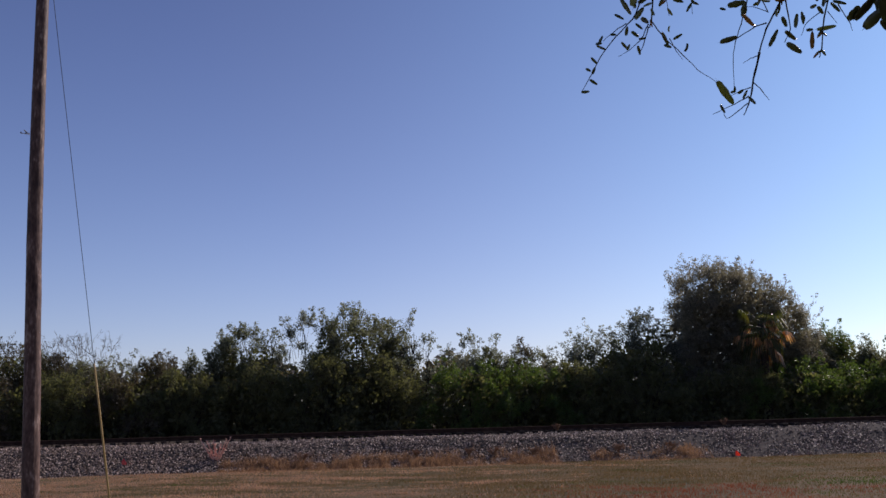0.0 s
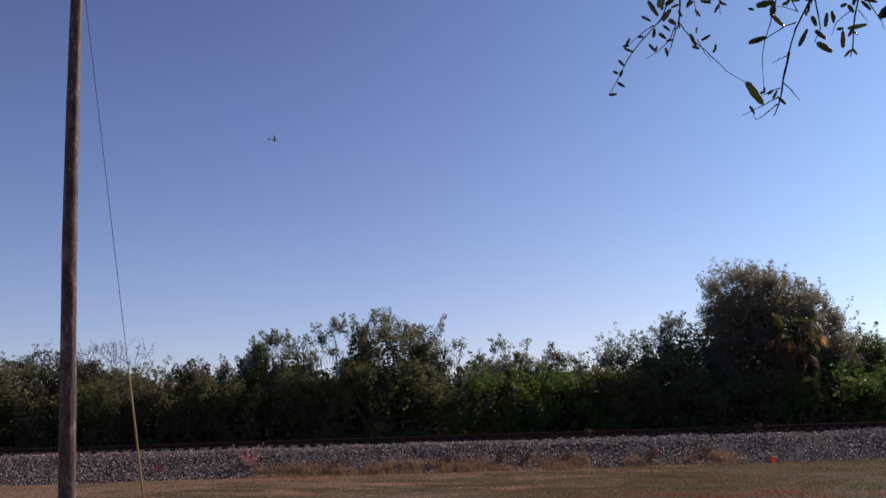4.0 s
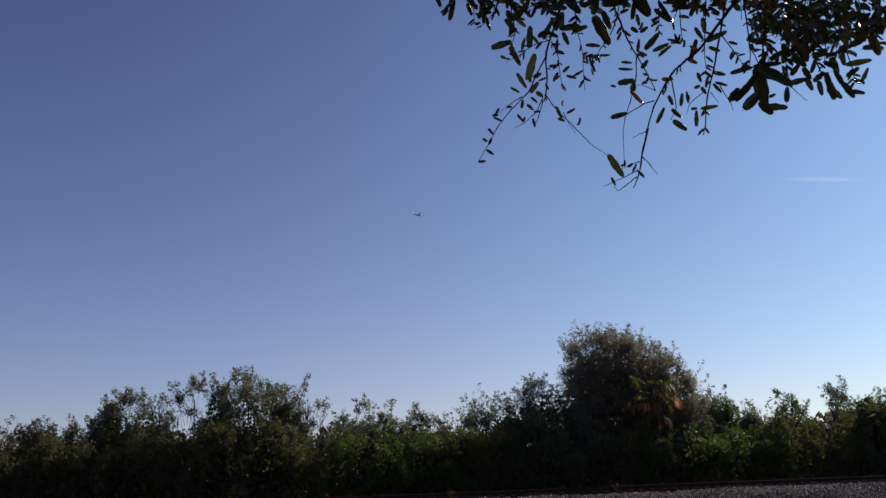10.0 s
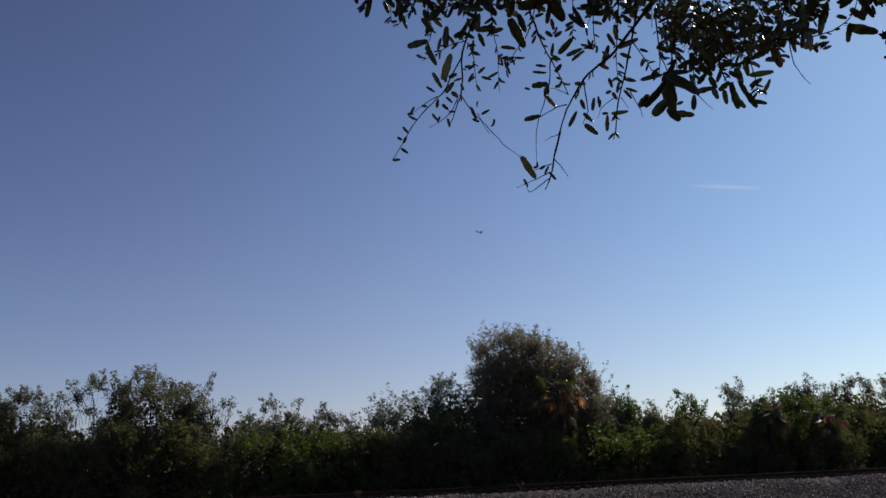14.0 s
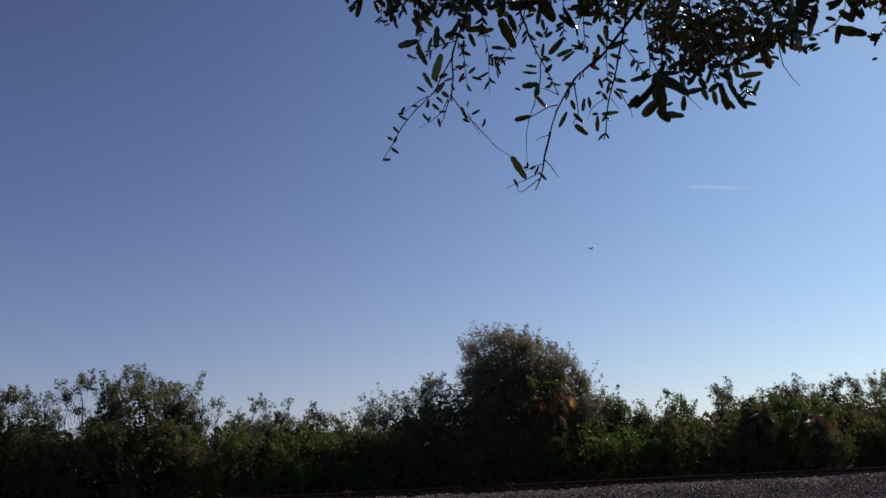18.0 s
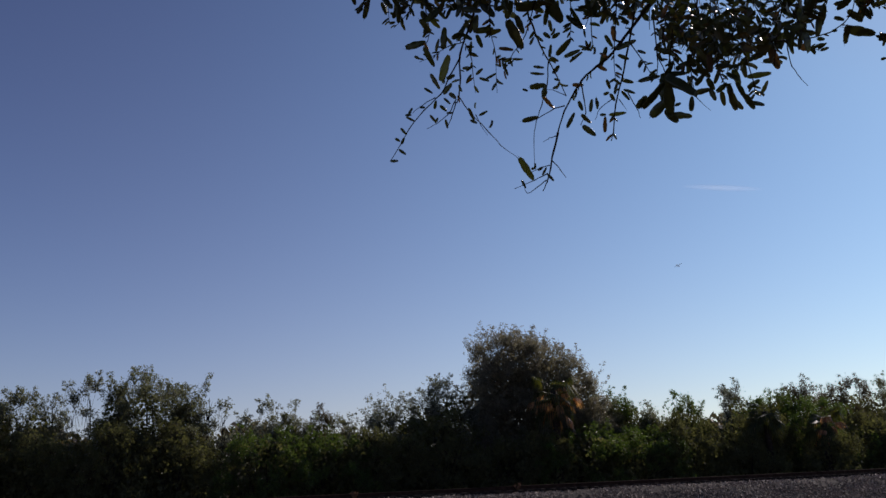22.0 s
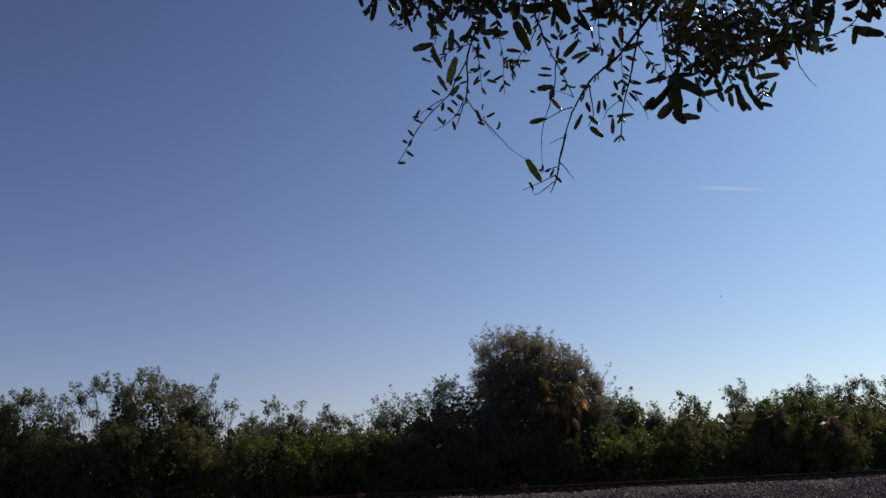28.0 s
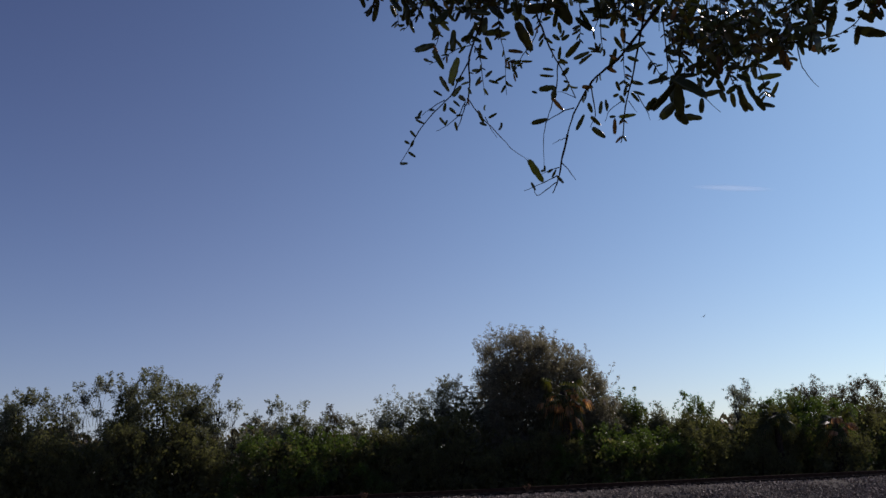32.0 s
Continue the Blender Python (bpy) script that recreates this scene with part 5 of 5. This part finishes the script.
    piece("fin", mesh_of("fin", *foil((-4.1, 0, 0.4), (-5.05, 0, 1.95), 1.6, 0.8, 0.07), STRIPE, True), plane, "dark blue tail fin")
    piece("propeller", mesh_of("propeller", *box(0.05, 0.16, 1.9, (2.27, 0, -0.1), 0.015), RUBBER), plane)
    piece("spinner", mesh_of("spinner", *tube([(2.15, 0, -0.1), (2.35, 0, -0.1), (2.5, 0, -0.1)], [0.17, 0.14, 0.02], 12), STEEL, True), plane)
    nose = piece("nose_gear", mesh_of("nose_gear", *tube([(1.6, 0, -0.4), (1.65, 0, -1.1)], [0.05, 0.04], 8), PAINT), plane)
    piece("wheel", mesh_of("wheel", *tube([(1.65, -0.07, -1.14), (1.65, 0.07, -1.14)], [0.19, 0.19], 14), RUBBER, True), nose)
    return plane


plane = light_aircraft()


# ---- a wisp of high cloud ----
def cloud_wisp():
    m = bpy.data.materials.new("thin_cirrus")
    m.use_nodes = True
    n, l = m.node_tree.nodes, m.node_tree.links
    tr, clear, mixed = n.new("ShaderNodeBsdfTranslucent"), n.new("ShaderNodeBsdfTransparent"), n.new("ShaderNodeMixShader")
    tr.inputs["Color"].default_value = (0.95, 0.95, 0.97, 1)
    l.new(clear.outputs[0], mixed.inputs[1]), l.new(tr.outputs[0], mixed.inputs[2])
    l.new(mixed.outputs[0], n["Material Output"].inputs["Surface"])
    co, mp, nz = n.new("ShaderNodeTexCoord"), n.new("ShaderNodeMapping"), n.new("ShaderNodeTexNoise")
    mp.inputs["Scale"].default_value = (0.012, 0.05, 0.09)
    nz.inputs["Detail"].default_value = 5
    gr, gm = n.new("ShaderNodeTexGradient"), n.new("ShaderNodeMapping")
    gr.gradient_type = "SPHERICAL"
    gm.inputs["Scale"].default_value = (1 / 150, 1 / 40, 1 / 16)
    l.new(co.outputs["Object"], mp.inputs["Vector"]), l.new(mp.outputs["Vector"], nz.inputs["Vector"])
    l.new(co.outputs["Object"], gm.inputs["Vector"]), l.new(gm.outputs["Vector"], gr.inputs["Vector"])
    mul = n.new("ShaderNodeMath")
    mul.operation = "MULTIPLY"
    l.new(nz.outputs["Fac"], mul.inputs[0]), l.new(gr.outputs["Fac"], mul.inputs[1])
    soft = n.new("ShaderNodeMath")
    soft.operation, soft.inputs[1].default_value = "MULTIPLY", 0.25
    l.new(mul.outputs[0], soft.inputs[0]), l.new(soft.outputs[0], mixed.inputs[0])
    bm = bmesh.new()
    bmesh.ops.create_uvsphere(bm, u_segments=32, v_segments=14, radius=1.0, matrix=Matrix.Diagonal((150, 20, 10, 1)))
    me = bpy.data.meshes.new("cloud_wisp")
    bm.to_mesh(me)
    bm.free()
    me.materials.append(m)
    ob = new("cloud_wisp", me)
    az, el, r = radians(29.1), radians(16.0), 3600
    ob.matrix_basis = pose(r * math.sin(az) * math.cos(el), r * math.cos(az) * math.cos(el), 1.6 + r * math.sin(el), 0, 10, -29.1)
    ob.visible_shadow = False
    tagged(ob, "faint thin white wisp of high cloud", "cloud")


cloud_wisp()


# ---- grass: blades of the lawn and taller dry growth along the ballast ----
def blades(rng, x, y, z, tall, wide):
    n = len(x)
    a = rng.uniform(0, 6.28, n)
    lean = rng.normal(0, 0.35, (n, 2)) * tall[:, None]
    dx, dy = np.cos(a) * wide, np.sin(a) * wide
    v = np.stack([np.stack([x - dx, y - dy, z - 0.01], 1), np.stack([x + dx, y + dy, z - 0.01], 1), np.stack([x + lean[:, 0], y + lean[:, 1], z + tall], 1)], 1).reshape(-1, 3)
    return v, np.arange(n * 3).reshape(n, 3)


def lawn_grass():
    rng = np.random.default_rng(8)
    n = 260000
    y = 15.0 + 25 * rng.uniform(0, 1, n) ** 0.8
    x = rng.uniform(-0.62, 0.78, n) * y
    keep = y < TOE.y + x * math.tan(TURN) - 0.3
    x, y = x[keep], y[keep]
    z, patch = np.array([(lawn_z(a, b), noise.noise((a * 0.25, b * 0.25, 20))) for a, b in zip(x, y)]).T
    tall = rng.uniform(0.02, 0.06, len(x)) * (1.0 + 0.7 * patch)
    v, f = blades(rng, x, y, z, tall, rng.uniform(0.005, 0.012, len(x)))
    fleck = np.array([(noise.noise((a * 0.3, b * 0.5, 31)), noise.noise((a * 0.9, b * 1.4, 47))) for a, b in zip(x, y)]).sum(1) + rng.normal(0, 0.18, len(x))
    kind = np.zeros(len(x), dtype=np.int32)
    edge = TOE.y + x * math.tan(TURN) - y
    kind[fleck + 0.9 * np.exp(-edge / 1.6) - 0.055 * x > 0.35] = 1
    kind[fleck * 0.8 + 1.3 * np.exp(-((x - 5.0) / 4.0) ** 2 - ((y - 19.8) / 3.2) ** 2) > 0.75] = 2
    kind[-fleck + 1.4 * np.exp(-((x - 9.6) / 1.4) ** 2 - ((y - 22.0) / 1.8) ** 2) > 0.8] = 3
    me = mesh_of("lawn_grass", v, f, GRASS[0])
    for m in GRASS[1:]:
        me.materials.append(m)
    me.polygons.foreach_set("material_index", kind)
    tagged(new("lawn_grass", me), "short dry and green blades of mown grass", "grass", kind="stuff")
    n = 110000
    s = rng.uniform(-30, 46, n)
    dense = np.array([0.5 + 0.9 * noise.noise((a * 0.35, 2.0, 4.0)) + (0.5 if -9.2 < a < 4.2 else 0.0 if 5.5 < a < 10.5 else -0.9) for a in s])
    keep = rng.uniform(0, 1, n) < dense
    s, dense = s[keep], dense[keep]
    q = rng.normal(-0.1, 0.3, len(s))
    x, y = TOE.x + ALONG.x * s + ACROSS.x * q, TOE.y + ALONG.y * s + ACROSS.y * q
    z = np.interp(q, [p[0] for p in PROFILE], [p[1] for p in PROFILE])
    z = np.maximum(z, [lawn_z(a, b) for a, b in zip(x, y)])
    v, f = blades(rng, x, y, z, rng.uniform(0.08, 0.36, len(s)) * np.clip(0.4 + 0.8 * np.array([noise.noise((a * 0.9, b * 2.0, 1.0)) + noise.noise((a * 2.7, b * 3.0, 5.0)) for a, b in zip(s, q)]) + 0.25 * dense, 0.12, 1.4), rng.uniform(0.005, 0.011, len(s)))
    tagged(new("dry_grass_strip", mesh_of("dry_grass_strip", v, f, STRAW)), "strip of tall dry brown grass along the ballast", "grass", kind="stuff")


lawn_grass()
AIR = [
    (0, -368.2, 801.1, -0.1, 3.7),
    (1, -319.3, 801.6, 1.5, 10.8),
    (2, -271.3, 803.8, 4.2, 14.5),
    (3, -224.6, 808.6, 7.4, 15.8),
    (4, -179.4, 815.8, 10.9, 15.3),
    (5, -135.5, 825.6, 14.1, 13.6),
    (6, -92.7, 837.5, 16.9, 11.1),
    (7, -50.6, 851.2, 19.0, 8.2),
    (8, -9.0, 866.3, 20.6, 5.4),
    (9, 32.6, 882.3, 21.5, 3.0),
    (10, 74.3, 898.9, 21.9, 1.2),
    (11, 116.1, 915.8, 22.1, 0.1),
    (12, 158.3, 932.9, 22.0, -0.4),
    (13, 200.5, 949.9, 21.9, -0.3),
    (14, 242.8, 966.9, 21.9, 0.5),
    (15, 284.9, 984.0, 22.2, 1.8),
    (16, 326.5, 1001.1, 22.7, 3.5),
    (17, 367.2, 1018.6, 23.8, 5.7),
    (18, 406.8, 1036.6, 25.3, 8.2),
    (19, 445.0, 1055.6, 27.5, 10.9),
    (20, 481.6, 1075.8, 30.5, 13.6),
    (21, 516.3, 1097.7, 34.1, 16.1),
    (22, 549.1, 1121.7, 38.4, 18.2),
    (23, 579.9, 1148.2, 43.1, 19.6),
    (24, 608.7, 1177.7, 48.1, 20.2),
    (25, 635.6, 1210.3, 53.0, 20.0),
    (26, 660.6, 1246.4, 57.6, 19.3),
    (27, 683.6, 1285.9, 61.8, 18.4),
    (28, 704.6, 1328.5, 65.6, 17.8),
    (29, 723.2, 1373.3, 69.4, 18.3),
    (30, 738.7, 1419.1, 73.5, 21.1),
    (31, 749.8, 1463.7, 79.0, 25.0),
    (32, 754.7, 1504.0, 88.5, 25.0),
]
# sway of the branch in the wind: seconds, cm across, cm up
SWAY = []
SWAY += [(0, -2.02, 1.18), (0.5, -2.89, 1.70), (1, -2.46, 1.21), (1.5, -2.46, 1.21), (2, -3.12, 1.72), (2.5, -2.00, 0.64), (4.5, -2.57, 1.67), (5, -2.50, 1.34)]
SWAY += [(5.5, -1.98, 1.20), (6, -1.79, 1.12), (6.5, -1.04, 0.92), (7, -1.19, 0.70), (7.5, 0.09, 0.37), (8, 0.75, 0.01), (8.5, -0.08, 0.33), (9, -1.19, 0.69)]
SWAY += [(9.5, -1.26, 0.98), (10, -2.15, 0.85), (10.5, -1.35, 0.77), (11, -3.02, 1.31), (11.5, -2.07, 1.35), (12, -1.71, 0.92), (12.5, -1.33, 0.72), (13, -1.38, 1.03)]
SWAY += [(13.5, -1.51, 0.71), (14, -1.57, 1.07), (14.5, -1.20, 0.77), (16.5, -1.38, 0.54), (17, -1.88, 0.62), (17.5, -2.28, 1.17), (18, -1.65, 1.01), (18.5, -0.87, 0.83)]
SWAY += [(19, -0.54, 0.44), (19.5, -0.09, 0.19), (20, 0.00, 0.00), (20.5, -0.76, 0.44), (21, -0.27, 0.78), (21.5, -0.59, 0.82), (22, -1.28, 0.97), (22.5, -0.90, 0.95)]
SWAY += [(23, -0.62, 0.49), (23.5, -0.74, 0.20), (24, -0.81, 0.44), (24.5, -0.90, 0.45), (25, -1.30, 0.70), (25.5, -0.77, 0.79), (27.5, -0.59, 0.81), (28, -0.83, 0.73)]
SWAY += [(28.5, -0.93, 0.68), (29, -1.30, 0.81), (29.5, -0.72, 0.52), (30, -1.35, 0.99), (30.5, -1.28, 0.93), (31, -0.98, 0.50), (31.5, -0.89, 0.38), (32, -1.17, 0.54)]


def motions():
    walk(plane, [(t, pose(x, y, 261.6, -bank, 0, heading)) for t, x, y, heading, bank in AIR])
    walk(branch, [(t, Matrix.Translation((BR_U * a + BR_V * b) * 0.01)) for t, a, b in SWAY])


motions()
